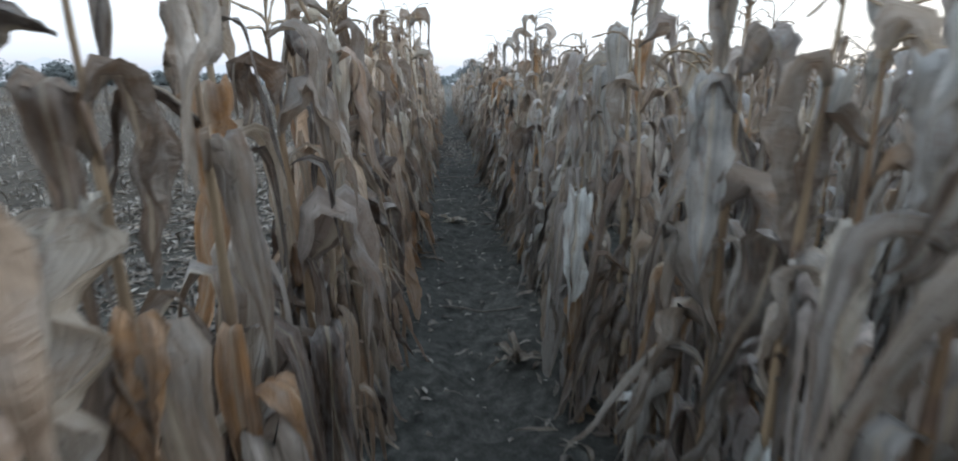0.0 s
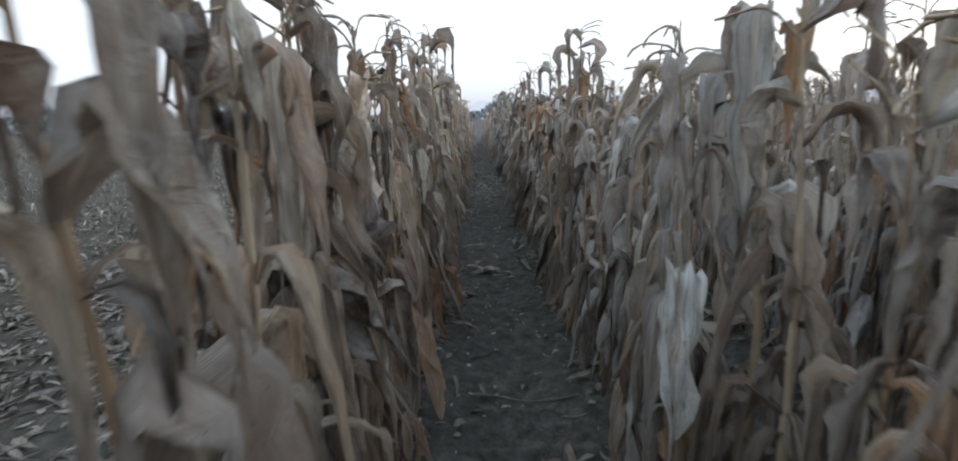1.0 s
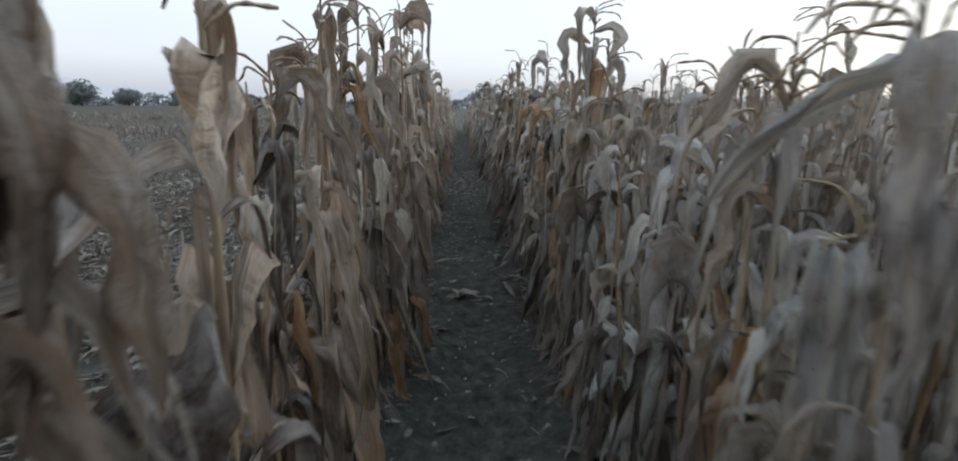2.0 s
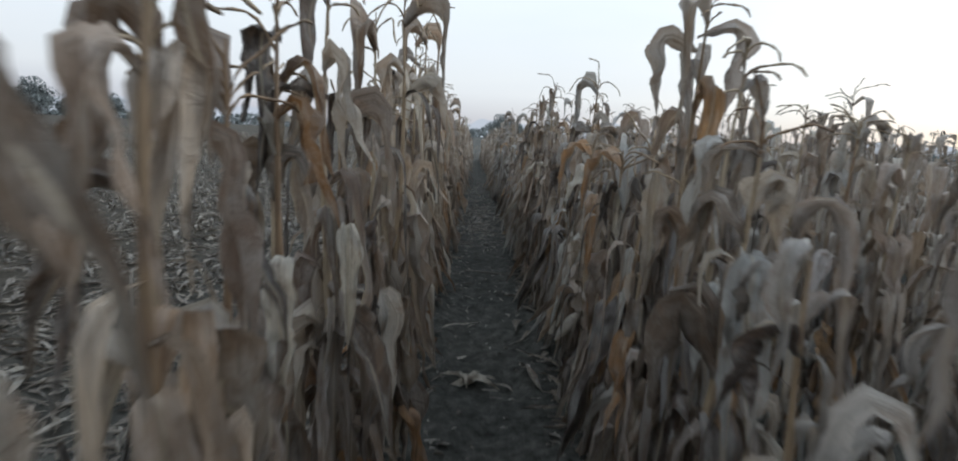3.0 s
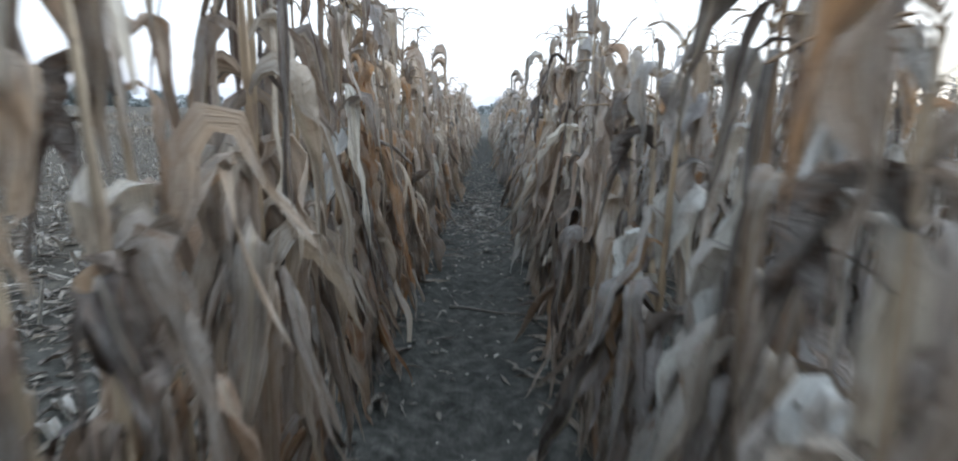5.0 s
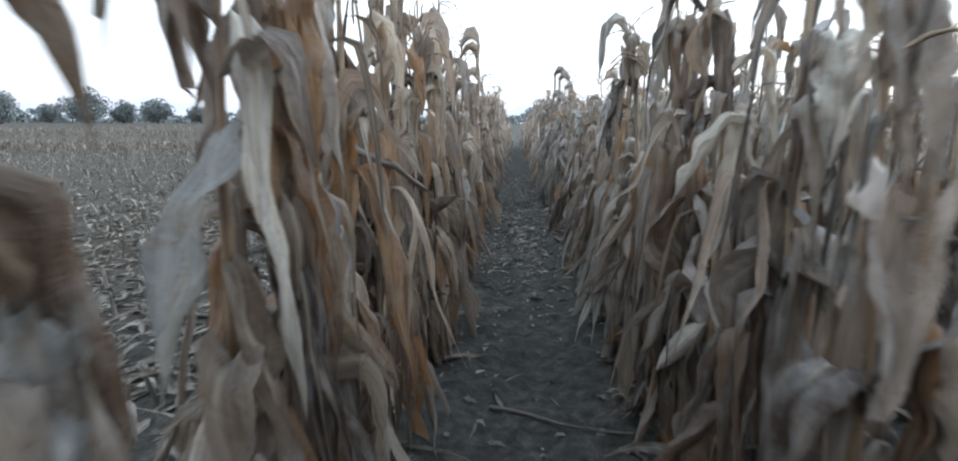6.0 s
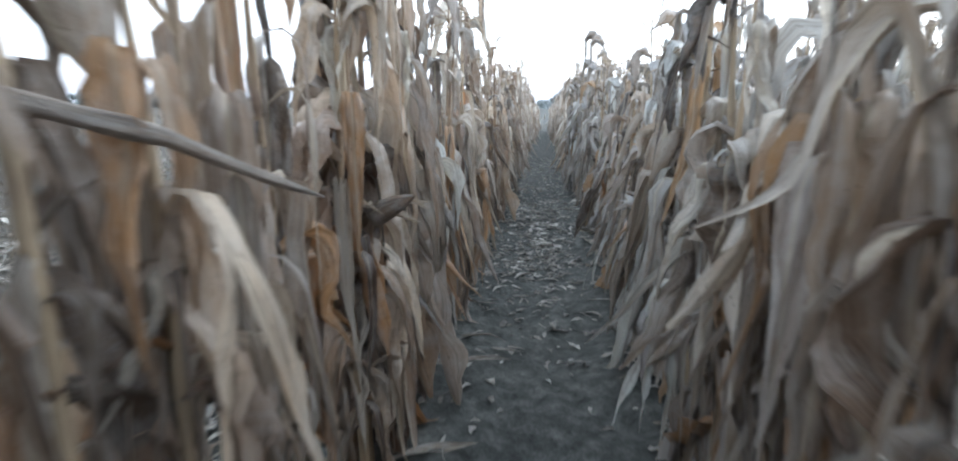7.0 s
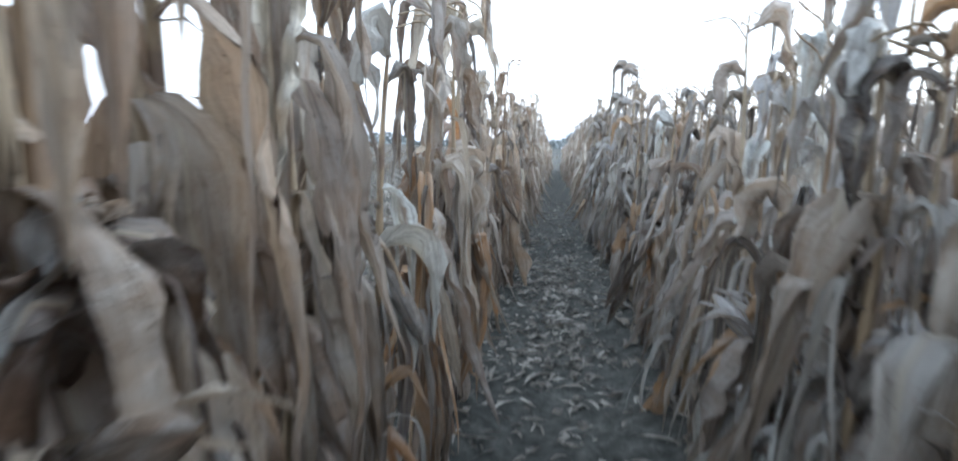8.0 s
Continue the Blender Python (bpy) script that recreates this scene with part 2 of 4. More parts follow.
hazy_foliage_mat = foliage_material()
bark_mat, _nt, _b = nodes_of("bark")
_b.inputs["Base Color"].default_value = (0.09, 0.075, 0.06, 1)
_b.inputs["Roughness"].default_value = 0.9

# ---- field geometry ----
ROW_L = 0.61        # the outermost standing row, beside the stubble
ROW_R = 1.60
SPACING = 0.95
rng = np.random.RandomState(7)


def ground_height(x, y):
    """Soft ridges under the rows, with clods."""
    ridge = 0.035 * np.cos((x - ROW_R) * 2 * np.pi / SPACING) * (x > 0.1) * (x < 30)
    soft = 0.03 * np.sin(0.9 * y + 1.3 * np.sin(0.7 * x)) * np.exp(-np.abs(x) / 40) * 0.5
    t = np.clip((y - 9) / 45, 0, 1)
    return ridge + soft - 0.75 * t * t * (3 - 2 * t)          # the land falls gently away ahead


def axis(fine_lo, fine_hi, step, far):
    core = np.arange(fine_lo, fine_hi + step / 2, step)
    out, d, s = [], 0.0, step
    while d < far:
        s *= 1.16
        d += s
        out.append(d)
    out = np.array(out)
    return np.concatenate([(fine_lo - out)[::-1], core, fine_hi + out])


def mesh_from(name, verts, faces, mat, uvs=None, smooth=True):
    me = bpy.data.meshes.new(name)
    me.from_pydata(verts if isinstance(verts, list) else verts.tolist(), [], faces if isinstance(faces, list) else faces.tolist())
    me.materials.append(mat)
    if uvs is not None:
        layer = me.uv_layers.new(name="UVMap")
        idx = np.empty(len(me.loops), dtype=np.int32)
        me.loops.foreach_get("vertex_index", idx)
        layer.data.foreach_set("uv", np.asarray(uvs, dtype=np.float32)[idx].ravel())
    if smooth:
        me.polygons.foreach_set("use_smooth", np.ones(len(me.polygons), dtype=bool))
    me.update()
    return me


def grid_faces(nu, nv, start=0):
    """Quads of a grid of nu x nv vertices, stored row by row (nv per row)."""
    i, j = np.meshgrid(np.arange(nu - 1), np.arange(nv - 1), indexing="ij")
    a = (i * nv + j).ravel() + start
    return np.stack([a, a + 1, a + nv + 1, a + nv], 1)


def lattice(shape, seed):
    r = np.random.RandomState(seed)
    return r.rand(*shape)


def value_noise(x, y, cell, seed):
    t = lattice((128, 128), seed)
    u, v = x / cell, y / cell
    i, j = np.floor(u).astype(int), np.floor(v).astype(int)
    fu, fv = u - i, v - j
    fu, fv = fu * fu * (3 - 2 * fu), fv * fv * (3 - 2 * fv)
    g = lambda a, b: t[a % 128, b % 128]
    return (g(i, j) * (1 - fu) + g(i + 1, j) * fu) * (1 - fv) + (g(i, j + 1) * (1 - fu) + g(i + 1, j + 1) * fu) * fv - 0.5


def clods(x, y):
    near = np.exp(-np.maximum(np.abs(x - 1) - 3, 0) / 4)
    return near * (0.045 * value_noise(x, y, 0.23, 1) + 0.03 * value_noise(x, y, 0.09, 2) + 0.02 * value_noise(x, y, 0.045, 3))


def terrain(x, y):
    return ground_height(x, y) + clods(x, y)


def build_ground():
    xs, ys = axis(-1.6, 2.2, 0.028, 900), axis(-1.0, 13.0, 0.034, 900)
    gx, gy = np.meshgrid(xs, ys, indexing="ij")
    v = np.stack([gx.ravel(), gy.ravel(), terrain(gx, gy).ravel()], 1)
    me = mesh_from("ground", v, grid_faces(len(xs), len(ys)), soil_mat)
    return tagged(new("ground", me), "dark grey crumbly field soil with chaff between maize rows", "ground", kind="structure")


build_ground()


# ---- maize ----
def blade(r, length, width, azimuth, lift, fold, sharp, hang, twist, curl, ruffle, segs=16, across=5, sway=0.3, wander=0.2, crumple=0.0, pleat=0.0, torn=0.0, kinks=0):
    """A dry leaf: rises from the stalk, folds over and hangs, creased along its midrib and pleated lengthwise.
    Returns vertices, uv and faces; it starts at the origin."""
    s = np.linspace(0, 1, segs)
    k = 1 / (1 + np.exp(-(s - fold) * sharp))
    k = (k - k[0]) / (k[-1] - k[0] + 1e-9)
    elev = lift + (hang - lift) * k + wander * np.sin(s * r.uniform(4, 9) + r.uniform(0, 6)) * (0.5 + 0.5 * s)
    elev = np.clip(elev, -1.75, 1.5)
    for _ in range(kinks):         # snapped again on its way down
        at = r.uniform(fold + 0.1, 0.9)
        elev = elev + r.uniform(-0.9, 0.7) * np.exp(-((s - at) / r.uniform(0.04, 0.1)) ** 2) + r.uniform(-0.1, 0.3) / (1 + np.exp(-(s - at) * 60))
    elev = np.clip(elev, -1.95, 1.5)
    azi = azimuth + sway * np.sin(s * r.uniform(2, 5) + r.uniform(0, 6)) + sway * r.uniform(-1, 1) * s
    tan = np.stack([np.cos(elev) * np.cos(azi), np.cos(elev) * np.sin(azi), np.sin(elev)], 1)
    p = np.concatenate([[[0, 0, 0]], np.cumsum((tan[1:] + tan[:-1]) * 0.5 * length / (segs - 1), 0)])
    side0 = np.stack([-np.sin(azi), np.cos(azi), 0 * azi], 1)
    up0 = np.cross(tan, side0)
    tw = twist * s ** 1.3 + 0.22 * np.sin(s * r.uniform(2, 6) + r.uniform(0, 6)) * s
    side = side0 * np.cos(tw)[:, None] + up0 * np.sin(tw)[:, None]
    nor = np.cross(tan, side)
    belly = r.uniform(0.2, 0.5)
    w = width * 0.5 * (0.25 + 0.75 * np.minimum(s / 0.2, 1)) * np.clip(1 - ((s - belly) / (1.01 - belly)).clip(0) ** r.uniform(1.1, 2.2), 0.02, 1)
    w = w * (1 + 0.10 * np.sin(s * r.uniform(6, 14) + r.uniform(0, 6)) * s)
    u = np.linspace(-1, 1, across)
    cu = np.clip(curl * (0.75 + 0.6 * s + 0.25 * np.sin(s * r.uniform(2, 5) + r.uniform(0, 6))), 0.15, 3.0)
    cu = np.maximum(cu * (1 - 0.85 * np.exp(-((s - fold) / 0.09) ** 2)), 0.1)      # flattened where it folds
    crease = r.uniform(-0.2, 0.7)
    a = u[None, :] * cu[:, None]
    off_s = w[:, None] * np.sin(a) / cu[:, None]
    off_n = w[:, None] * (1 - np.cos(a)) / cu[:, None]
    f1, f2, q1, q2 = r.uniform(9, 26), r.uniform(9, 26), r.uniform(0, 6), r.uniform(0, 6)
    ruff = np.where(u[None, :] < 0, np.sin(s[:, None] * f1 + q1), np.sin(s[:, None] * f2 + q2)) * np.abs(u)[None, :] ** 1.5
    off_n = off_n + (ruffle * ruff + crease * np.abs(u)[None, :] * (0.3 + 0.7 * s[:, None])) * w[:, None]
    if pleat:                      # lengthwise folds, and halves drawn together as the leaf dries
        ph = r.uniform(0, 6) + r.uniform(-1.2, 1.2) * s[:, None]
        deep = pleat * np.minimum(s / 0.15, 1)[:, None] * w[:, None]
        off_n = off_n + 0.42 * deep * np.sin(u[None, :] * r.uniform(4.2, 7.5) + ph)
        shut = (pleat * r.uniform(0.0, 0.75) * (0.5 + 0.5 * np.sin(s * r.uniform(1, 4) + r.uniform(0, 6))))[:, None]
        off_n = off_n + shut * np.abs(u)[None, :] * w[:, None] * r.choice([-1, 1])
        off_s = off_s * np.sqrt(1 - 0.8 * shut ** 2).clip(0.35, 1)
    if crumple:
        dent = r.normal(0, 1, (segs, across))
        dent[1:-1] = (dent[:-2] + 2 * dent[1:-1] + dent[2:]) / 4
        dent[1:-1] = (dent[:-2] + 2 * dent[1:-1] + dent[2:]) / 4
        off_n = off_n + 1.2 * crumple * w[:, None] * dent
        tear = r.normal(0, 1, (segs, 2)) * 0.14
        off_s[:, 0] *= 1 - np.abs(tear[:, 0])
        off_s[:, -1] *= 1 - np.abs(tear[:, 1])
    v = p[:, None, :] + side[:, None, :] * off_s[..., None] + nor[:, None, :] * off_n[..., None]
    uv = np.stack(np.broadcast_arrays((u[None, :] + 1) / 2, s[:, None]), -1)
    if torn and across > 4:        # split from the tip upwards into two strips that drift apart
        c, s0 = r.randint(2, across - 2), r.uniform(0.15, 0.6)
        apart = torn * length * (s - s0).clip(0)[:, None, None] * (r.uniform(0.05, 0.2) * side + r.uniform(-0.3, 0.3) * nor)[:, None, :]
        a_, b_ = v[:, :c + 1] - 0.4 * apart, v[:, c:] + apart
        short = r.uniform(0.65, 1.0)
        m = max(4, int(short * segs))
        b_, ub = (b_[:m], uv[:m, c:]) if r.rand() < 0.5 else (b_, uv[:, c:])
        return joined([(a_.reshape(-1, 3), uv[:, :c + 1].reshape(-1, 2), grid_faces(segs, c + 1)),
                       (b_.reshape(-1, 3), ub.reshape(-1, 2), grid_faces(len(b_), across - c))])
    return v.reshape(-1, 3), uv.reshape(-1, 2), grid_faces(segs, across)


def tube(points, radii, sides=7):
    p = np.asarray(points, float)
    t = np.gradient(p, axis=0)
    t /= np.linalg.norm(t, axis=1)[:, None] + 1e-9
    ref = np.where(np.abs(t[:, 2:3]) > 0.9, np.array([[1.0, 0, 0]]), np.array([[0, 0, 1.0]]))
    a = np.cross(t, ref)
    a /= np.linalg.norm(a, axis=1)[:, None] + 1e-9
    b = np.cross(t, a)
    q = np.arange(sides) * 2 * np.pi / sides
    v = p[:, None] + np.asarray(radii)[:, None, None] * (a[:, None] * np.cos(q)[None, :, None] + b[:, None] * np.sin(q)[None, :, None])
    n = len(p)
    i, j = np.meshgrid(np.arange(n - 1), np.arange(sides), indexing="ij")
    i, j = i.ravel(), j.ravel()
    j2 = (j + 1) % sides
    f = np.stack([i * sides + j, i * sides + j2, (i + 1) * sides + j2, (i + 1) * sides + j], 1)
    uv = np.stack(np.broadcast_arrays(np.linspace(0, 1, sides)[None, :], np.linspace(0, 1, n)[:, None]), -1).reshape(-1, 2)
    return v.reshape(-1, 3), uv, f


def joined(pieces):
    vs, us, fs, n = [], [], [], 0
    for v, u, f in pieces:
        vs.append(v), us.append(u), fs.append(f + n)
        n += len(v)
    return np.concatenate(vs), np.concatenate(us), np.concatenate(fs)


def stalk_line(r, height, lean, bend):
    n = 22
    z = np.linspace(0, height, n)
    a = r.uniform(0, 2 * np.pi)
    wob = 0.012 * np.sin(z * r.uniform(3, 6) + r.uniform(0, 6))
    d = lean * (z / height) ** 1.5 * height + wob
    p = np.stack([d * np.cos(a), d * np.sin(a), z], 1)
    if bend:                       # the top has broken over
        k = int(n * bend)
        top = p[k:] - p[k]
        ang = r.uniform(1.9, 2.7)
        b = r.uniform(0, 2 * np.pi)
        ax = np.array([np.cos(b), np.sin(b), 0])
        c, s_ = np.cos(ang), np.sin(ang)
        top = top * c + np.cross(ax, top) * s_ + ax * (top @ ax)[:, None] * (1 - c)
        p[k:] = p[k] + top
    return p


def stalk_shape(r, p):
    n = len(p)
    rad = np.interp(np.arange(n), [0, n * 0.5, n - 1], [0.0135, 0.0105, 0.0032])
    rad = rad * (1 + 0.28 * (np.arange(n) % 3 == 0))
    return tube(p, rad, 7)


def tassel_shape(r, big=1.0):
    """A limp, thin tassel: a few wiry branches that nod over."""
    pieces = []
    n = r.randint(4, 9)
    lean = r.uniform(0, 2 * np.pi)
    for i in range(n):
        ln = (0.08 + 0.13 * r.rand()) * big
        a = lean + r.normal(0, 1.7)
        e0 = r.uniform(0.8, 1.4)
        e1 = r.uniform(-1.5, -0.3) if r.rand() < 0.8 else r.uniform(0.2, 0.8)
        m = 9
        e = np.linspace(0, 1, m) ** 0.8 * (e1 - e0) + e0 + 0.2 * np.sin(np.arange(m) * 1.3 + a)
        az = a + 0.3 * np.sin(np.arange(m) * 0.9)
        step = np.stack([np.cos(e) * np.cos(az), np.cos(e) * np.sin(az), np.sin(e)], 1) * ln / (m - 1)
        base = np.array([0, 0, 0.015 * i * big - 0.02])
        p = np.concatenate([[base], np.cumsum(step[:-1], 0) + base])
        pieces.append(tube(p, 0.0023 * (1 + 0.6 * (np.arange(m) % 2)), 4))
    pieces.append(tube([[0, 0, -0.06], [0, 0, 0.04], [0, 0, 0.015 * n * big]], [0.0035, 0.003, 0.002], 5))
    return joined(pieces)


def ear_shape(r, droop):
    """A cob wrapped in loose husks, with a few husk tips standing off."""
    ln, rad = r.uniform(0.17, 0.23), r.uniform(0.024, 0.031)
    a = r.uniform(0, 2 * np.pi)
    d = np.array([np.cos(a) * np.cos(droop), np.sin(a) * np.cos(droop), np.sin(droop)])
    m = 10
    s = np.linspace(0, 1, m)
    p = d[None, :] * (0.03 + s[:, None] * ln)
    p[:, 2] -= 0.02 * s ** 2
    body = tube(p, rad * np.array([0.35, 0.7, 0.95, 1.02, 1.0, 0.95, 0.85, 0.68, 0.42, 0.12]), 9)
    shank = tube([[0, 0, 0], d * 0.035], [0.008, 0.010], 6)
    pieces = []
    for i in range(r.randint(3, 6)):
        v, u, f = blade(r, ln * r.uniform(0.8, 1.5), r.uniform(0.03, 0.055), a + r.uniform(-0.7, 0.7), droop + r.uniform(0.0, 0.35), 0.5, 8,
                        min(droop - 0.3, 0) + r.uniform(-0.6, 0.2), r.uniform(-0.8, 0.8), 1.0, 0.3, segs=9, across=4)
        pieces.append((v + d * 0.02, u, f))
    return joined([body, shank]), joined(pieces)


def plan_plant(seed, height=None, leaves=None, bend=None, full=True, simple=False):
    """All the pieces of one maize plant: list of (part name, material, vertices, uv, faces)."""
    r = np.random.RandomState(seed)
    h = height or r.uniform(1.28, 1.62)
    bend = bend if bend is not None else (r.uniform(0.84, 0.92) if r.rand() < 0.13 else 0)
    p = stalk_line(r, h, r.uniform(0, 0.05), bend)
    out = [("stalk", stalk_mat, *stalk_shape(r, p))]
    n = leaves or r.randint(19, 24)
    az0 = r.uniform(0, 2 * np.pi)
    segs, across = (20, 7) if full else (9, 3)
    for i in range(n):
        hgt = 0.16 + 0.70 * (i + r.uniform(-0.3, 0.3)) / n if i < n - 3 else (0.88, 0.95, 1.0)[i - n + 3]
        k = int(np.clip(hgt * (len(p) - 1), 0, len(p) - 1))
        mid = 1 - abs(i / n - 0.5)
        ln = r.uniform(0.38, 0.78) * (0.6 + 0.45 * mid)
        wd = (0.04 + 0.078 * r.rand() ** 1.4) * (0.75 + 0.35 * mid)
        az = az0 + (i % 2) * np.pi + r.uniform(-0.8, 0.8)
        style = r.rand()
        if i >= n - 3:        # the flag leaves at the top: up, then snapped over
            ln, wd = r.uniform(0.28, 0.5), r.uniform(0.05, 0.085)
            args = (r.uniform(0.5, 1.2), r.uniform(0.16, 0.36), r.uniform(25, 90), r.uniform(-1.66, -1.35))
        elif style < 0.26:    # limp from the stalk down
            args = (r.uniform(-0.7, 0.5), r.uniform(0.03, 0.1), r.uniform(30, 80), r.uniform(-1.66, -1.25))
        elif style < 0.89:    # kinks over close to the stalk and hangs straight down
            args = (r.uniform(0.5, 1.35), r.uniform(0.07, 0.24), r.uniform(40, 130), r.uniform(-1.66, -1.2))
        elif style < 0.95:    # arches
            args = (r.uniform(0.9, 1.25), r.uniform(0.12, 0.28), r.uniform(14, 30), r.uniform(-1.55, -1.2))
        else:                 # stiff, half raised, tip snapped
            args = (r.uniform(1.15, 1.4), r.uniform(0.35, 0.5), r.uniform(40, 90), r.uniform(-1.5, -0.8))
        v, u, f = blade(r, ln, wd, az, *args, twist=r.uniform(-1.7, 1.7), curl=0.25 + 2.4 * r.rand() ** 1.6, ruffle=r.uniform(0.1, 0.4), segs=segs, across=across,
                        wander=r.uniform(0.02, 0.12), sway=r.uniform(0.05, 0.35), crumple=0.42 if full else 0.0, pleat=r.uniform(0.4, 1.2) if full else 0.0,
                        torn=1.0 if full and r.rand() < 0.5 else 0.0, kinks=r.randint(0, 3))
        # hanging leaves press together in the row
        far = np.hypot(v[:, 0], v[:, 1])
        give = np.interp(v[:, 2] + p[k][2], [0.3, 0.75, 1.0], [0.9, 0.55, 0.42])
        v[:, :2] *= (np.where(far > 0.13, 0.13 + give * (far - 0.13), far) / (far + 1e-9)).clip(0, 1)[:, None]
        v = v + p[k]
        low = v[:, 2] < 0.03
        v[low, 2] = 0.03 + 0.15 * (v[low, 2] - 0.03).clip(-0.15, 0)
        out.append(("leaf", leaf_mat if r.rand() < 0.86 else (rust_mat if r.rand() < 0.6 else dark_mat), v, u, f))
    for _ in range(r.randint(6, 10) if full else 0):      # narrow torn strips between the leaves
        k = int((len(p) - 1) * (0.15 + 0.75 * r.rand() ** 1.5))
        v, u, f = blade(r, r.uniform(0.25, 0.6), r.uniform(0.012, 0.035), r.uniform(0, 6.28), r.uniform(0.2, 1.2), r.uniform(0.08, 0.25), 25, r.uniform(-1.7, -1.25),
                        r.uniform(-4, 4), 1.0, 0.4, segs=14, across=3, wander=0.12)
        far = np.hypot(v[:, 0], v[:, 1])
        v[:, :2] *= (np.where(far > 0.1, 0.1 + 0.6 * (far - 0.1), far) / (far + 1e-9)).clip(0, 1)[:, None]
        v = v + p[k]
        v[:, 2] = np.maximum(v[:, 2], 0.03)
        out.append(("leaf_shred", leaf_mat if r.rand() < 0.7 else dark_mat, v, u, f))
    if simple:
        return [(n_, m_, v_, u_, f_) for n_, m_, v_, u_, f_ in out[1:]]
    if r.rand() < 0.85:
        k = int((len(p) - 1) * r.uniform(0.42, 0.55))
        cob, husk = ear_shape(r, r.uniform(-1.5, -0.7) if r.rand() < 0.75 else r.uniform(0.5, 1.1))
        mat = pale_mat if r.rand() < 0.15 else leaf_mat
        out.append(("ear", mat, cob[0] + p[k], *cob[1:]))
        out.append(("husk", mat, husk[0] + p[k], *husk[1:]))
    if r.rand() < (0.75 if bend == 0 else 0.4):
        v, u, f = tassel_shape(r)
        out.append(("tassel", stalk_mat, v + p[-1], u, f))
    return out


PLANT_LABELS = ["dry standing maize plant with hanging grey-brown leaves", "withered maize stalk with folded tan leaves and a tassel",
                "dead maize plant with curled rusty leaves on dark soil"]


def build_plant(pieces, label):
    root = tagged(new("maize_plant"), label, "maize plant", "standing maize plants")
    root.empty_display_size = 0.1
    ear = None
    for name, mat, v, u, f in pieces:
        ob = new(name, mesh_from(name, v, f, mat, u))
        ob.parent = ear if name == "husk" else root
        ear = ob if name == "ear" else None
    return root


def row_places(x, y0, y1, gap, r):
    y = y0
    while y < y1:
        yield x + r.normal(0, 0.035), y + r.uniform(-0.05, 0.05)
        y += gap * r.uniform(0.75, 1.3)


VARIANTS = 16
variants = [build_plant(plan_plant(100 + i), PLANT_LABELS[i % 3]) for i in range(VARIANTS)]
used = [False] * VARIANTS
tint_rng = np.random.RandomState(19)


def set_plant(i, x, y, turn, size):
    m = pose(x, y, float(terrain(np.array(x), np.array(y))) - 0.02, 0, 0, turn) @ Matrix.Diagonal((min(size, 1.03), min(size, 1.03), size, 1))
    if used[i]:
        plant = copy_thing(variants[i], m)
    else:
        used[i] = True
        plant = variants[i]
        plant.matrix_basis = m
    # glow and skylight put into the tint: outer row browner, rows inside the field greyer
    # no two plants have weathered alike
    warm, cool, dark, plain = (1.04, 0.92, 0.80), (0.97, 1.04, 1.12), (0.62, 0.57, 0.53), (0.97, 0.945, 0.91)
    browned = 2.9 < y < 4.3 or 8.1 < y < 8.7          # stretches of the outer row with more dark plants
    odds = (0.05, 0.62, 0.11, 0.22) if x > 1.0 else (0.22, 0.05, 0.58, 0.15) if browned else (0.30, 0.12, 0.28, 0.30)
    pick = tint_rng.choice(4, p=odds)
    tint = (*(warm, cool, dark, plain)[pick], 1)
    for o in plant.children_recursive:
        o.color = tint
    return plant


GAPS = ((0.62, 0.76), (1.75, 1.92), (3.70, 3.90), (4.74, 4.88), (6.45, 6.78))     # where plants are missing in the outer row


def growth(x, y):
    """How tall the maize has grown along its two inner rows."""
    if x == ROW_L:
        return np.interp(y, [0, 2, 3.2, 4.2, 5.5, 6.5, 8, 10, 12], [1.05, 0.97, 0.96, 1.06, 1.02, 1.05, 1.10, 1.02, 0.94])
    return np.interp(y, [0, 1.6, 2.4, 3.6, 4.0, 4.6, 5.2, 6.2, 7.0, 7.4, 8.4, 9.2, 11, 13], [1.10, 0.97, 0.91, 0.93, 0.95, 0.99, 1.0, 0.95, 0.95, 1.08, 1.0, 0.86, 0.86, 0.95])


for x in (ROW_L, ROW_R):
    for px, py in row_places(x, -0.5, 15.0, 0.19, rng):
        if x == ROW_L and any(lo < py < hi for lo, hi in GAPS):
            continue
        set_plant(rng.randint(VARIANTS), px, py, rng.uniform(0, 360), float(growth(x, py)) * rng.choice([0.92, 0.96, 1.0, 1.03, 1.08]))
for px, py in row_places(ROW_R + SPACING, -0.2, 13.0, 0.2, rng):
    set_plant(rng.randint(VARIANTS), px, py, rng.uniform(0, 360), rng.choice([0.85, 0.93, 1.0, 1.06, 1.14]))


for px, py, size in ((1.50, 13.9, 0.96), (1.56, 14.1, 0.99), (1.47, 14.3, 0.95)):
    set_plant(3, px, py, 40 * py, size)


def nearest_plant(x, y):
    roots = [o for o in scene.collection.objects if o.parent is None and o.get("category") == "maize plant"]
    return min(roots, key=lambda o: (o.matrix_basis.translation.x - x) ** 2 + (o.matrix_basis.translation.y - y) ** 2)


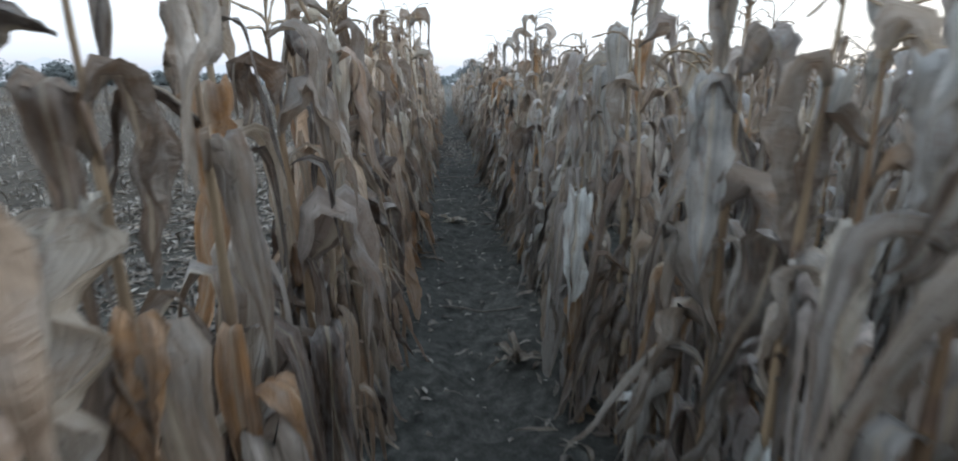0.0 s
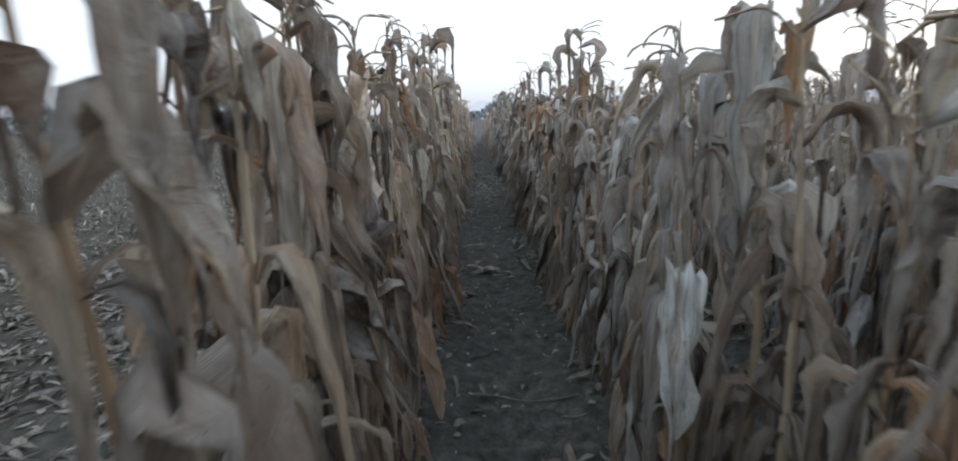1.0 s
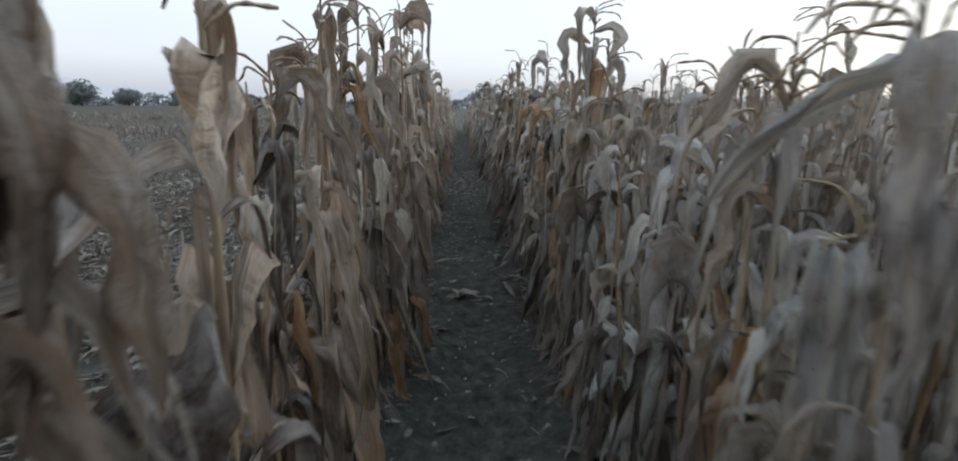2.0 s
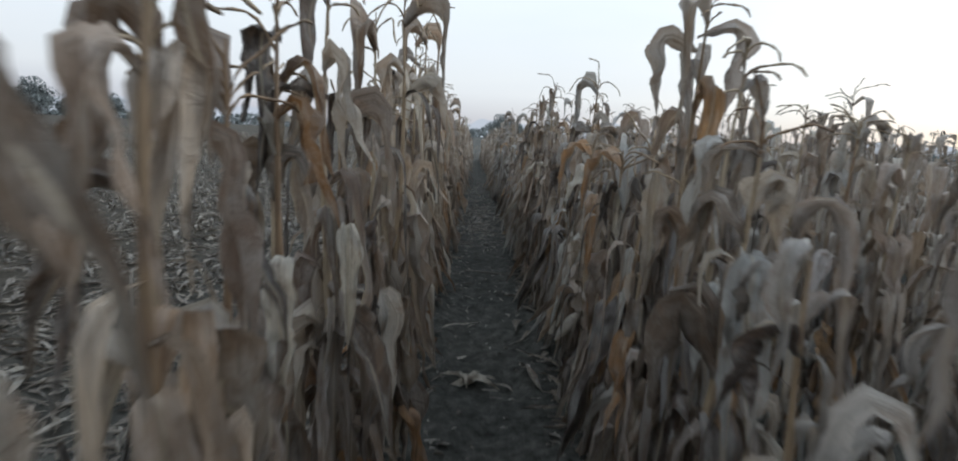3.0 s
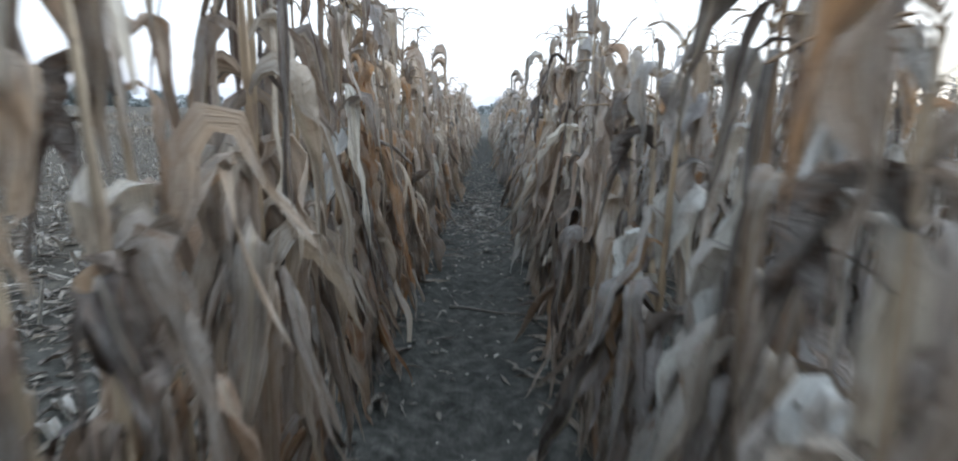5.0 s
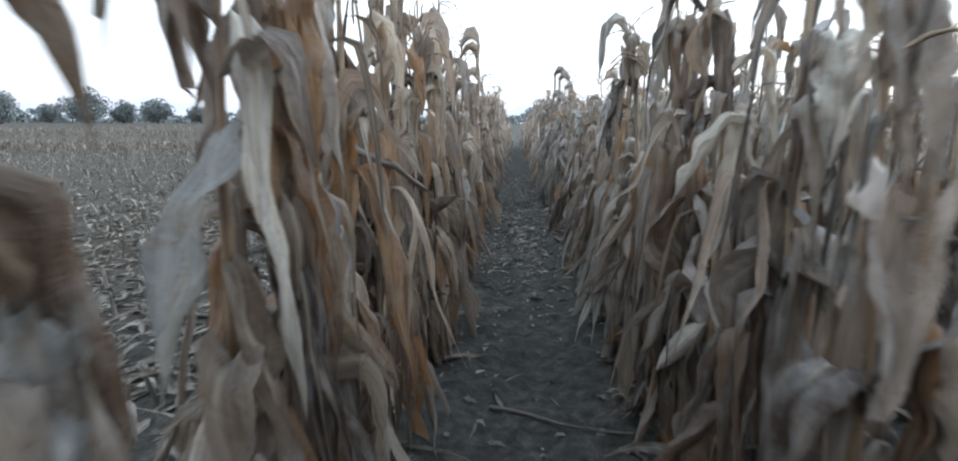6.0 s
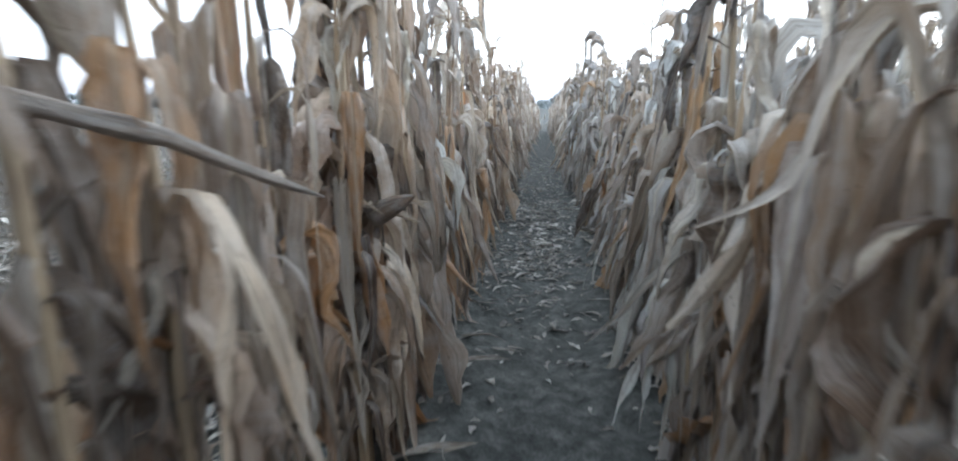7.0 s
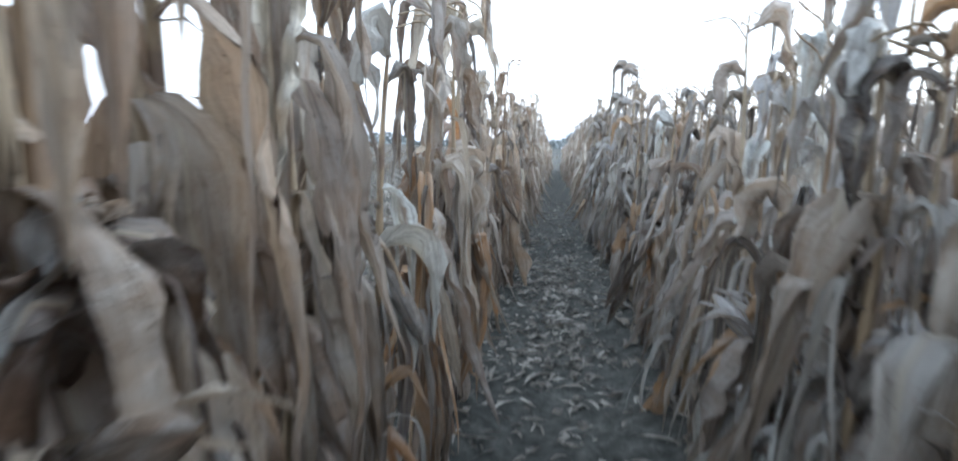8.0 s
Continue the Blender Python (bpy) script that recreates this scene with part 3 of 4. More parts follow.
# plants whose long leaves lie along the row, clear of the path
for px, py, turn in ((1.58, 1.13, 90), (0.63, 8.33, 140), (1.57, 6.84, 100), (1.60, 7.53, 150), (1.60, 1.98, 120)):
    plant = nearest_plant(px, py)
    plant.matrix_basis = plant.matrix_basis @ Matrix.Rotation(radians(turn), 4, "Z")


def sparse_plant(x, y, height, seed, reach=0.17):
    """A thin plant that has lost most of its leaves."""
    pieces = [q for q in plan_plant(seed, height=height, leaves=11, bend=0) if q[0] != "leaf_shred" and (q[0] != "leaf" or np.hypot(q[2][:, 0], q[2][:, 1]).max() < reach)]
    root = build_plant(pieces, "thin bare maize stalk with few dark leaves")
    root.matrix_basis = pose(x, y, float(terrain(np.array(x), np.array(y))) - 0.02, 0, 0, seed * 40)
    for o in root.children_recursive:
        o.color = (0.58, 0.54, 0.49, 1)


def tall_plant(x, y, height, seed):
    root = build_plant(plan_plant(seed, height=height, bend=0), "tall dry maize plant with folded leaves at its top")
    root.matrix_basis = pose(x, y, float(terrain(np.array(x), np.array(y))) - 0.02, 0, 0, seed * 40)
    for o in root.children_recursive:
        # row tint as in set_plant, cool skylight put into the inner rows' colour
        o.color = (0.80, 0.73, 0.66, 1) if x < 1 else (0.95, 1.0, 1.05, 1)


tall_plant(1.60, 4.27, 1.70, 601)
tall_plant(0.58, 2.13, 1.46, 602)
tall_plant(0.60, 1.73, 1.50, 603)
tall_plant(1.61, 2.14, 1.52, 604)
tall_plant(0.61, 7.02, 1.55, 605)
tall_plant(1.58, 9.02, 1.30, 606)
tall_plant(0.60, 8.60, 1.50, 607)
tall_plant(0.58, 8.44, 1.46, 608)
tall_plant(1.60, 7.98, 1.56, 609)
sparse_plant(0.59, 3.75, 1.50, 501)
sparse_plant(0.55, 3.84, 1.42, 502)
sparse_plant(0.58, 6.44, 1.48, 503, 0.22)
tall_plant(0.57, 6.39, 1.46, 610)


# ---- single leaves that stand out ----
def add_part(root, name, v, u, f, mat, label):
    ob = new(name, mesh_from(name, v, f, mat, u))
    ob.parent = root
    ob.matrix_parent_inverse = root.matrix_basis.inverted()
    return tagged(ob, label)


def lone_leaf(x, y, z, length, width, turn, lift, fold, sharp, hang, twist, curl, mat, label, seed=0):
    """A leaf of the plant that stands nearest, from (x, y, z), towards turn degrees."""
    r = np.random.RandomState(int(1000 * y) % 9973 + seed)
    v, u, f = blade(r, length, 0.85 * width, radians(turn), lift, fold, sharp, hang, twist, curl, 0.5, segs=26, across=9, sway=0.15, wander=0.09, crumple=0.26, pleat=0.6, torn=0.7 if seed % 2 else 0.0)
    root = nearest_plant(x, y)
    foot = root.matrix_basis.translation
    stalk = next(o for o in root.children if o.name.startswith("stalk"))
    tip = foot.z + root.matrix_basis.to_scale().z * max(c[2] for c in stalk.bound_box)
    if (foot.x - x) ** 2 + (foot.y - y) ** 2 < 0.02:      # the leaf grows from its stalk
        x, y = foot.x + 0.75 * (x - foot.x), foot.y + 0.75 * (y - foot.y)
    return add_part(root, "leaf", v + [x, y, min(z, tip - 0.02)], u, f, mat, label)


TAN = "broad tan leaf creased along its midrib"
RUST, PALE, GREY, DARK = "rust-brown dry leaf", "pale bleached dry leaf", "grey weathered dry leaf", "dark rotten crumpled leaf"
lone_leaf(0.60, 0.84, 1.19, 0.44, 0.15, -110, 0.5, 0.1, 60, -1.42, 0.2, 0.5, tan_mat, TAN)
lone_leaf(0.58, 0.86, 1.20, 0.13, 0.08, -95, 0.6, 0.2, 40, -1.2, 0.2, 0.6, pale_mat, PALE)
lone_leaf(0.50, 0.98, 1.38, 0.26, 0.09, -130, 0.3, 0.2, 40, -1.3, 0.5, 0.9, dark_mat, DARK)
lone_leaf(0.62, 0.86, 1.05, 0.30, 0.08, -70, 0.8, 0.15, 40, -1.55, 0.4, 0.9, rust_mat, RUST)
lone_leaf(0.60, 1.15, 1.30, 0.30, 0.10, -60, 0.8, 0.15, 40, -1.5, 0.3, 0.7, rust_mat, RUST)
lone_leaf(0.60, 2.10, 1.43, 0.62, 0.15, -75, 0.3, 0.12, 80, -1.55, 0.1, 0.35, tan_mat, "broad folded tan leaf")
lone_leaf(0.60, 1.74, 1.46, 0.26, 0.06, -20, 0.3, 0.3, 25, -1.4, 0.6, 0.8, pale_mat, PALE)
lone_leaf(0.68, 2.32, 1.06, 0.22, 0.13, -40, 0.2, 0.3, 16, -1.2, 0.8, 1.1, dark_mat, DARK)
lone_leaf(0.64, 2.75, 1.17, 0.22, 0.08, -80, 0.5, 0.15, 40, -1.5, 0.2, 0.9, pale_mat, PALE)
lone_leaf(0.60, 2.58, 1.25, 0.50, 0.085, -100, 0.25, 0.2, 10, -0.5, 0.6, 0.8, leaf_mat, "stiff tan leaf held aslant")
lone_leaf(0.68, 3.62, 1.12, 0.36, 0.075, -80, 0.7, 0.12, 40, -1.57, 0.5, 0.7, pale_mat, PALE)
lone_leaf(0.68, 3.97, 1.12, 0.36, 0.07, -80, 0.7, 0.12, 40, -1.57, -0.5, 0.8, pale_mat, PALE)
lone_leaf(0.66, 4.30, 1.07, 0.18, 0.10, -70, 0.3, 0.3, 20, -1.4, 0.5, 1.0, dark_mat, DARK)
lone_leaf(0.60, 4.60, 1.32, 0.34, 0.09, -70, 0.7, 0.12, 40, -1.55, 0.3, 0.7, rust_mat, RUST)
lone_leaf(0.57, 6.53, 0.98, 0.36, 0.10, -60, 0.4, 0.12, 40, -1.4, 0.3, 0.6, grey_mat, GREY)
lone_leaf(0.66, 6.85, 1.13, 0.46, 0.11, -110, 0.3, 0.1, 30, -1.2, 0.4, 0.7, grey_mat, GREY)
lone_leaf(0.62, 6.87, 1.28, 0.66, 0.075, -40, 0.6, 0.08, 40, -1.42, 4.0, 0.7, pale_mat, "pale leaf twisted like a ribbon")
lone_leaf(0.62, 7.00, 1.38, 0.42, 0.08, -35, 0.8, 0.1, 40, -1.5, 0.5, 1.2, rust_mat, RUST)
lone_leaf(0.66, 7.33, 1.02, 0.62, 0.10, -30, 0.7, 0.08, 40, -1.38, 0.6, 1.3, rust_mat, RUST)
lone_leaf(0.59, 7.06, 1.32, 0.52, 0.11, -70, 0.8, 0.1, 40, -1.52, 0.3, 0.8, rust_mat, RUST, 1)
lone_leaf(0.62, 7.62, 1.10, 0.42, 0.09, -70, 0.8, 0.1, 40, -1.5, 0.6, 1.0, rust_mat, RUST)
lone_leaf(0.60, 7.40, 1.12, 0.42, 0.10, -75, 0.8, 0.1, 40, -1.55, -0.3, 0.8, rust_mat, RUST, 2)
lone_leaf(0.61, 8.47, 0.96, 0.34, 0.10, -95, 0.5, 0.14, 50, -1.55, 0.2, 0.8, grey_mat, GREY)
lone_leaf(0.60, 8.42, 1.22, 0.30, 0.09, -80, 0.6, 0.15, 30, -1.3, 0.4, 0.8, pale_mat, PALE, 1)
lone_leaf(0.64, 8.34, 1.06, 0.46, 0.08, -60, 0.8, 0.1, 40, -1.5, 0.6, 1.1, rust_mat, RUST)
lone_leaf(1.54, 0.96, 1.12, 0.32, 0.08, -120, 0.3, 0.2, 20, -1.3, 0.6, 0.9, pale_mat, PALE)
lone_leaf(1.62, 0.97, 1.34, 0.40, 0.14, -100, 0.5, 0.15, 30, -1.5, 0.2, 0.5, grey_mat, GREY)
lone_leaf(1.47, 4.93, 1.24, 0.24, 0.085, -140, 0.35, 0.3, 25, -1.0, 0.2, 0.5, pale_mat, "pale folded leaf")
lone_leaf(1.54, 4.82, 1.17, 0.38, 0.07, -100, 0.5, 0.1, 40, -1.5, 0.3, 1.3, pale_mat, PALE)
lone_leaf(1.60, 2.18, 1.37, 0.70, 0.11, 105, 0.35, 0.35, 6, -0.8, 0.3, 0.8, grey_mat, "grey leaf arched over its neighbours")
lone_leaf(1.60, 2.10, 1.44, 0.28, 0.08, -95, 0.7, 0.15, 40, -1.55, 0.3, 0.8, rust_mat, RUST)
lone_leaf(1.56, 2.14, 1.48, 0.48, 0.10, -115, 0.6, 0.1, 40, -1.5, 0.6, 0.7, grey_mat, GREY)
lone_leaf(1.58, 4.26, 1.62, 0.32, 0.08, -160, 0.3, 0.35, 60, -1.57, 1.2, 0.6, leaf_mat, "leaf snapped over at the top")
lone_leaf(1.58, 4.26, 1.66, 0.34, 0.09, -20, 0.3, 0.30, 60, -1.57, 1.2, 0.6, leaf_mat, "leaf snapped over at the top")
lone_leaf(1.60, 4.82, 1.38, 0.40, 0.14, -105, 0.5, 0.3, 8, -1.2, 0.3, 0.6, grey_mat, "broad grey leaf draped over its neighbours")
lone_leaf(1.58, 7.05, 1.27, 0.26, 0.11, -100, 0.6, 0.15, 40, -1.5, 0.2, 0.6, pale_mat, PALE)
lone_leaf(1.56, 7.36, 1.15, 0.32, 0.05, -120, 0.5, 0.15, 30, -1.4, 1.6, 0.8, pale_mat, PALE)
lone_leaf(1.56, 7.30, 1.13, 0.30, 0.045, -150, 0.4, 0.25, 20, -0.9, 0.6, 0.9, pale_mat, PALE)
lone_leaf(1.58, 9.00, 1.22, 0.36, 0.07, -30, 0.1, 0.35, 70, -1.57, 1.0, 0.5, grey_mat, GREY)


lone_leaf(0.60, 4.08, 1.43, 0.34, 0.055, -95, 0.12, 0.5, 6, -0.15, 0.3, 1.2, dark_mat, "dark leaf held level")
lone_leaf(0.68, 7.75, 0.84, 0.32, 0.065, -120, 0.3, 0.15, 30, -1.0, 0.4, 0.8, pale_mat, PALE)
lone_leaf(0.62, 5.10, 1.36, 0.50, 0.10, -70, 0.6, 0.1, 50, -1.55, 0.3, 0.5, leaf_mat, "broad tan leaf")
lone_leaf(0.60, 5.32, 1.30, 0.45, 0.07, -80, 0.5, 0.1, 50, -1.55, 0.5, 0.6, pale_mat, PALE)
lone_leaf(1.56, 8.62, 1.02, 0.40, 0.10, -100, 0.5, 0.1, 50, -1.5, 0.3, 0.6, grey_mat, GREY)
lone_leaf(1.54, 1.47, 1.33, 0.50, 0.13, -110, 0.5, 0.1, 50, -1.45, 0.3, 0.6, grey_mat, GREY)
lone_leaf(1.58, 2.50, 1.42, 0.52, 0.10, -120, 0.5, 0.15, 30, -1.5, 0.3, 0.6, grey_mat, GREY, 1)
lone_leaf(1.55, 2.34, 1.36, 0.50, 0.08, -95, 0.6, 0.12, 40, -1.5, 0.5, 0.8, grey_mat, GREY, 3)
lone_leaf(1.54, 3.76, 1.22, 0.44, 0.13, -100, 0.4, 0.1, 50, -1.5, 0.2, 0.5, grey_mat, GREY, 1)
lone_leaf(1.53, 4.36, 1.28, 0.44, 0.10, -100, 0.5, 0.1, 50, -1.5, 0.2, 0.5, tan_mat, TAN)
lone_leaf(0.62, 4.97, 1.36, 0.58, 0.14, -80, 0.4, 0.08, 50, -1.52, 0.2, 0.5, tan_mat, TAN, 1)
lone_leaf(1.53, 5.12, 1.12, 0.42, 0.09, -100, 0.5, 0.1, 50, -1.5, 0.3, 0.8, rust_mat, RUST)
lone_leaf(0.66, 8.76, 1.25, 0.36, 0.11, -70, 0.5, 0.1, 50, -1.5, 0.2, 0.6, pale_mat, PALE)
lone_leaf(0.65, 8.93, 1.19, 0.10, 0.06, -70, 0.3, 0.3, 20, -1.2, 0.3, 1.2, dark_mat, DARK)
lone_leaf(1.55, 5.35, 1.10, 0.50, 0.07, -110, 0.6, 0.1, 50, -1.5, 0.3, 1.0, pale_mat, PALE)


def broken_stalk():
    """A stalk that has snapped and lies aslant across the row."""
    t = np.linspace(0, 1, 14)[:, None]
    p = np.array([0.60, 7.36, 1.09]) * (1 - t) + np.array([0.745, 7.90, 0.90]) * t + np.array([0, 0, -0.012]) * np.sin(t * 3.1)
    p = p + np.array([0.02, 0, 0.022]) * np.interp(t, [0, 0.45, 1], [0, 1, 0])
    v, u, f = tube(p, np.interp(t[:, 0], [0, 0.4, 0.85, 1], [0.010, 0.011, 0.007, 0.002]) * (1 + 0.25 * (np.arange(14) % 5 == 0)), 8)
    add_part(nearest_plant(0.62, 7.5), "broken_stalk", v, u, f, leaf_mat, "snapped tan stalk held aslant by leaves")


broken_stalk()


def scatter(sets, spots, r, lo=0.92, hi=1.08, sink=0.02):
    """Many turned copies of a few shapes, as arrays for one mesh. spots: (x, y)."""
    vs, us, fs, n = [], [], [], 0
    for px, py in spots:
        v, u, f = sets[r.randint(len(sets))]
        a, sc = r.uniform(0, 6.28), r.uniform(lo, hi)
        c, s = np.cos(a) * sc, np.sin(a) * sc
        z = float(terrain(np.array(px), np.array(py))) - sink
        vs.append(np.stack([v[:, 0] * c - v[:, 1] * s + px, v[:, 0] * s + v[:, 1] * c + py, v[:, 2] * sc + z], 1))
        us.append(u), fs.append(f + n)
        n += len(v)
    return np.concatenate(vs), np.concatenate(fs), np.concatenate(us)


def build_far():
    """The maize beyond, past counting."""
    sets = [joined([q[2:] for q in plan_plant(300 + i, full=False)]) for i in range(10)]
    r = np.random.RandomState(5)
    spots = []
    for x in (ROW_L, ROW_R):
        spots += list(row_places(x, 15.0, 48.0, 0.2, r)) + list(row_places(x, -5.0, -0.55, 0.2, r))
    spots += list(row_places(ROW_R + SPACING, 13.0, 40.0, 0.22, r)) + list(row_places(ROW_R + SPACING, -5.0, -0.3, 0.22, r))
    for k in range(2, 9):
        spots += list(row_places(ROW_R + SPACING * k, -5.0, 32.0, 0.24, r))
    v, f, u = scatter(sets, spots, r)
    me = mesh_from("maize_field", v, f, leaf_far_mat, u)
    tagged(new("maize_field", me), "dense rows of dry standing maize in the distance", "maize field", kind="stuff")
    # a second standing block beyond the stubble and where the rows end
    sets = [joined([q[2:] for q in plan_plant(340 + i, full=False, leaves=7, simple=True)]) for i in range(6)]
    spots = [(-1.5 - 75 * r.rand() ** 1.2, 28.5 + 14 * r.rand() ** 1.5) for _ in range(2300)]
    spots += [(r.uniform(-1.5, 30), r.uniform(48, 56)) for _ in range(420)]
    v, f, u = scatter(sets, spots, r, 0.6, 0.85)
    me = mesh_from("maize_block", v, f, residue_mat, u)
    tagged(new("maize_block", me), "far block of uncut dry maize behind the stubble", "maize field", kind="stuff")


build_far()


# ---- stubble and litter ----
def scrap(r, lo, hi, wide):
    """A leaf scrap that lies on the soil."""
    return blade(r, r.uniform(lo, hi), r.uniform(0.4, 1.0) * wide, r.uniform(0, 6.28), r.uniform(0.0, 0.2), 0.5, 10, r.uniform(-0.2, 0.05),
                 r.uniform(-0.6, 0.6), r.uniform(0.4, 1.6), 0.3, segs=6, across=3)


def stub_shape(r):
    h = r.uniform(0.08, 0.3)
    lean = r.uniform(0, 0.08, 2)
    pieces = [tube([[0, 0, 0], [lean[0] * 0.5, lean[1] * 0.5, h * 0.5], [lean[0], lean[1], h]], [0.013, 0.011, 0.011], 5)]
    for _ in range(r.randint(1, 4)):
        v, u, f = blade(r, r.uniform(0.12, 0.3), r.uniform(0.03, 0.06), r.uniform(0, 6.28), 0.9, 0.3, 12, -1.3, r.uniform(-1, 1), 1.0, 0.3, segs=7, across=3)
        v[:, 2] = np.maximum(v[:, 2] + h * r.uniform(0.3, 1.0), 0.01)
        pieces.append((v, u, f))
    return joined(pieces)


def build_stubble():
    r = np.random.RandomState(21)
    sets = [stub_shape(r) for _ in range(12)]
    spots = []
    for k in range(1, 34):
        spots += list(row_places(ROW_L - SPACING * k, -5.0, 26.0 + 0.8 * k, 0.24 + 0.01 * k, r))
    v, f, u = scatter(sets, spots, r, 0.7, 1.25)
    tagged(new("maize_stubble", mesh_from("maize_stubble", v, f, litter_mat, u)), "cut maize stubs in rows on harvested land", "stubble", kind="stuff")
    sets = [scrap(r, 0.04, 0.2, 0.042) for _ in range(40)] + [scrap(r, 0.2, 0.4, 0.03) for _ in range(5)]
    near = [(0.3 - abs(r.normal(0, 1.0)) * 2.6, r.uniform(-5, 17)) for _ in range(17500)]
    wide = [(0.2 - r.rand() ** 1.6 * 40, r.uniform(-5, 60)) for _ in range(10000)]
    v, f, u = scatter(sets, near + wide, r, 0.7, 1.4, sink=-0.008)
    tagged(new("crop_residue", mesh_from("crop_residue", v, f, residue_mat, u)), "pale chopped maize leaves strewn over stubble", "crop residue", kind="stuff")


build_stubble()


def build_litter():
    """Scraps on the alley floor: few at first, a thick patch further on."""
    r = np.random.RandomState(33)
    sets = [scrap(r, 0.015, 0.06, 0.03) for _ in range(24)] + [scrap(r, 0.06, 0.16, 0.026) for _ in range(10)]
    spots = [(r.uniform(0.7, 1.5), r.uniform(-4, 20)) for _ in range(230)]
    spots += [(r.choice([0.8, 1.42]) + r.normal(0, 0.09), r.uniform(0.5, 20)) for _ in range(500)]
    spots += [(np.clip(r.normal(1.08, 0.17), 0.72, 1.5), max(9.2, r.normal(11.7, 1.1))) for _ in range(1000)]
    spots += [(np.clip(r.normal(1.08, 0.2), 0.72, 1.5), r.uniform(12, 20)) for _ in range(400)]
    v, f, u = scatter(sets, spots, r, 0.6, 1.5, sink=-0.006)
    tagged(new("leaf_litter", mesh_from("leaf_litter", v, f, path_litter_mat, u)), "torn pale maize leaf scraps on dark soil", "leaf litter", kind="stuff")


build_litter()


def build_row_litter():
    r = np.random.RandomState(34)
    sets = [scrap(r, 0.10, 0.32, 0.05) for _ in range(30)]
    spots = [(x + r.normal(0, 0.085), r.uniform(-0.3, 18)) for x in (ROW_L, ROW_R, ROW_R + SPACING) for _ in range(330)]
    v, f, u = scatter(sets, spots, r, 0.7, 1.2, sink=-0.012)
    tagged(new("fallen_leaves", mesh_from("fallen_leaves", v, f, residue_mat, u)), "fallen dry maize leaves at the foot of the rows", "fallen leaves", kind="stuff")


build_row_litter()


def build_crumbs():
    r = np.random.RandomState(35)
    sets = [scrap(r, 0.015, 0.05, 0.02) for _ in range(12)]
    spots = [(np.clip(r.normal(1.08, 0.24), 0.68, 1.55), r.uniform(1, 14)) for _ in range(170)]
    v, f, u = scatter(sets, spots, r, 0.7, 1.3, sink=-0.006)
    tagged(new("husk_crumbs", mesh_from("husk_crumbs", v, f, crumb_mat, u)), "small pale husk crumbs on dark soil", "husk crumbs", kind="stuff")


build_crumbs()


def floor_z(x, y):
    return float(terrain(np.array(x), np.array(y)))


def fallen_stalk(a, b, rad, label):
    """A thin dry stalk that lies between two points of the floor."""
    n = 12
    r = np.random.RandomState(int(a[1] * 100))
    t = np.linspace(0, 1, n)
    x, y = a[0] + (b[0] - a[0]) * t + 0.008 * np.sin(t * 9), a[1] + (b[1] - a[1]) * t + 0.02 * np.sin(t * 5 + 1)
    z = np.interp(t, [0, 0.5, 1], [floor_z(*a), floor_z((a[0] + b[0]) / 2, (a[1] + b[1]) / 2), floor_z(*b)]) + rad + 0.012
    rr = rad * np.linspace(1, 0.6, n) * (1 + 0.25 * (np.arange(n) % 4 == 0))
    root = tagged(new("fallen_stalk"), label, "stalk", "fallen stalks on the path")
    v, u, f = tube(np.stack([x, y, z], 1), rr, 6)
    new("stem", mesh_from("stem", v, f, litter_mat, u)).parent = root
    v, u, f = blade(r, 0.14, 0.03, 2.0, 0.2, 0.4, 10, -0.15, 0.6, 1.0, 0.3, segs=8, across=3)
    new("leaf_scrap", mesh_from("leaf_scrap", v + [x[1], y[1], z[1]], f, litter_mat, u)).parent = root
    return root


fallen_stalk((0.94, 3.39), (1.42, 3.33), 0.007, "thin pale stalk lying across the dark soil")
fallen_stalk((0.95, 8.06), (1.47, 7.84), 0.008, "long bent dry stalk lying on the soil")
fallen_stalk((1.30, 7.15), (1.48, 7.02), 0.008, "short reddish broken stalk on the soil")


def torn_husk(x, y, size, seed, mat, label):
    """Torn husk leaves that spread like a star on the soil."""
    r = np.random.RandomState(seed)
    root = tagged(new("torn_husk"), label, "husk", "torn husks on the path")
    for i in range(8):
        v, u, f = blade(r, size * r.uniform(0.5, 1.1), 0.05, i * 0.8 + r.uniform(-0.3, 0.3), r.uniform(0.3, 1.25), 0.45, 12, r.uniform(-0.8, 0.1),
                        r.uniform(-1, 1), 1.2, 0.4, segs=10, across=4)
        v[:, 2] = np.maximum(v[:, 2], 0.004)
        new("husk_leaf", mesh_from("husk_leaf", v + [x, y, floor_z(x, y) + 0.005], f, mat, u)).parent = root
    return root


torn_husk(1.02, 5.58, 0.21, 3, pale_mat, "torn pale maize husk spread on dark soil")
torn_husk(1.30, 2.66, 0.26, 5, residue_mat, "grey torn husk leaves lying on the soil")

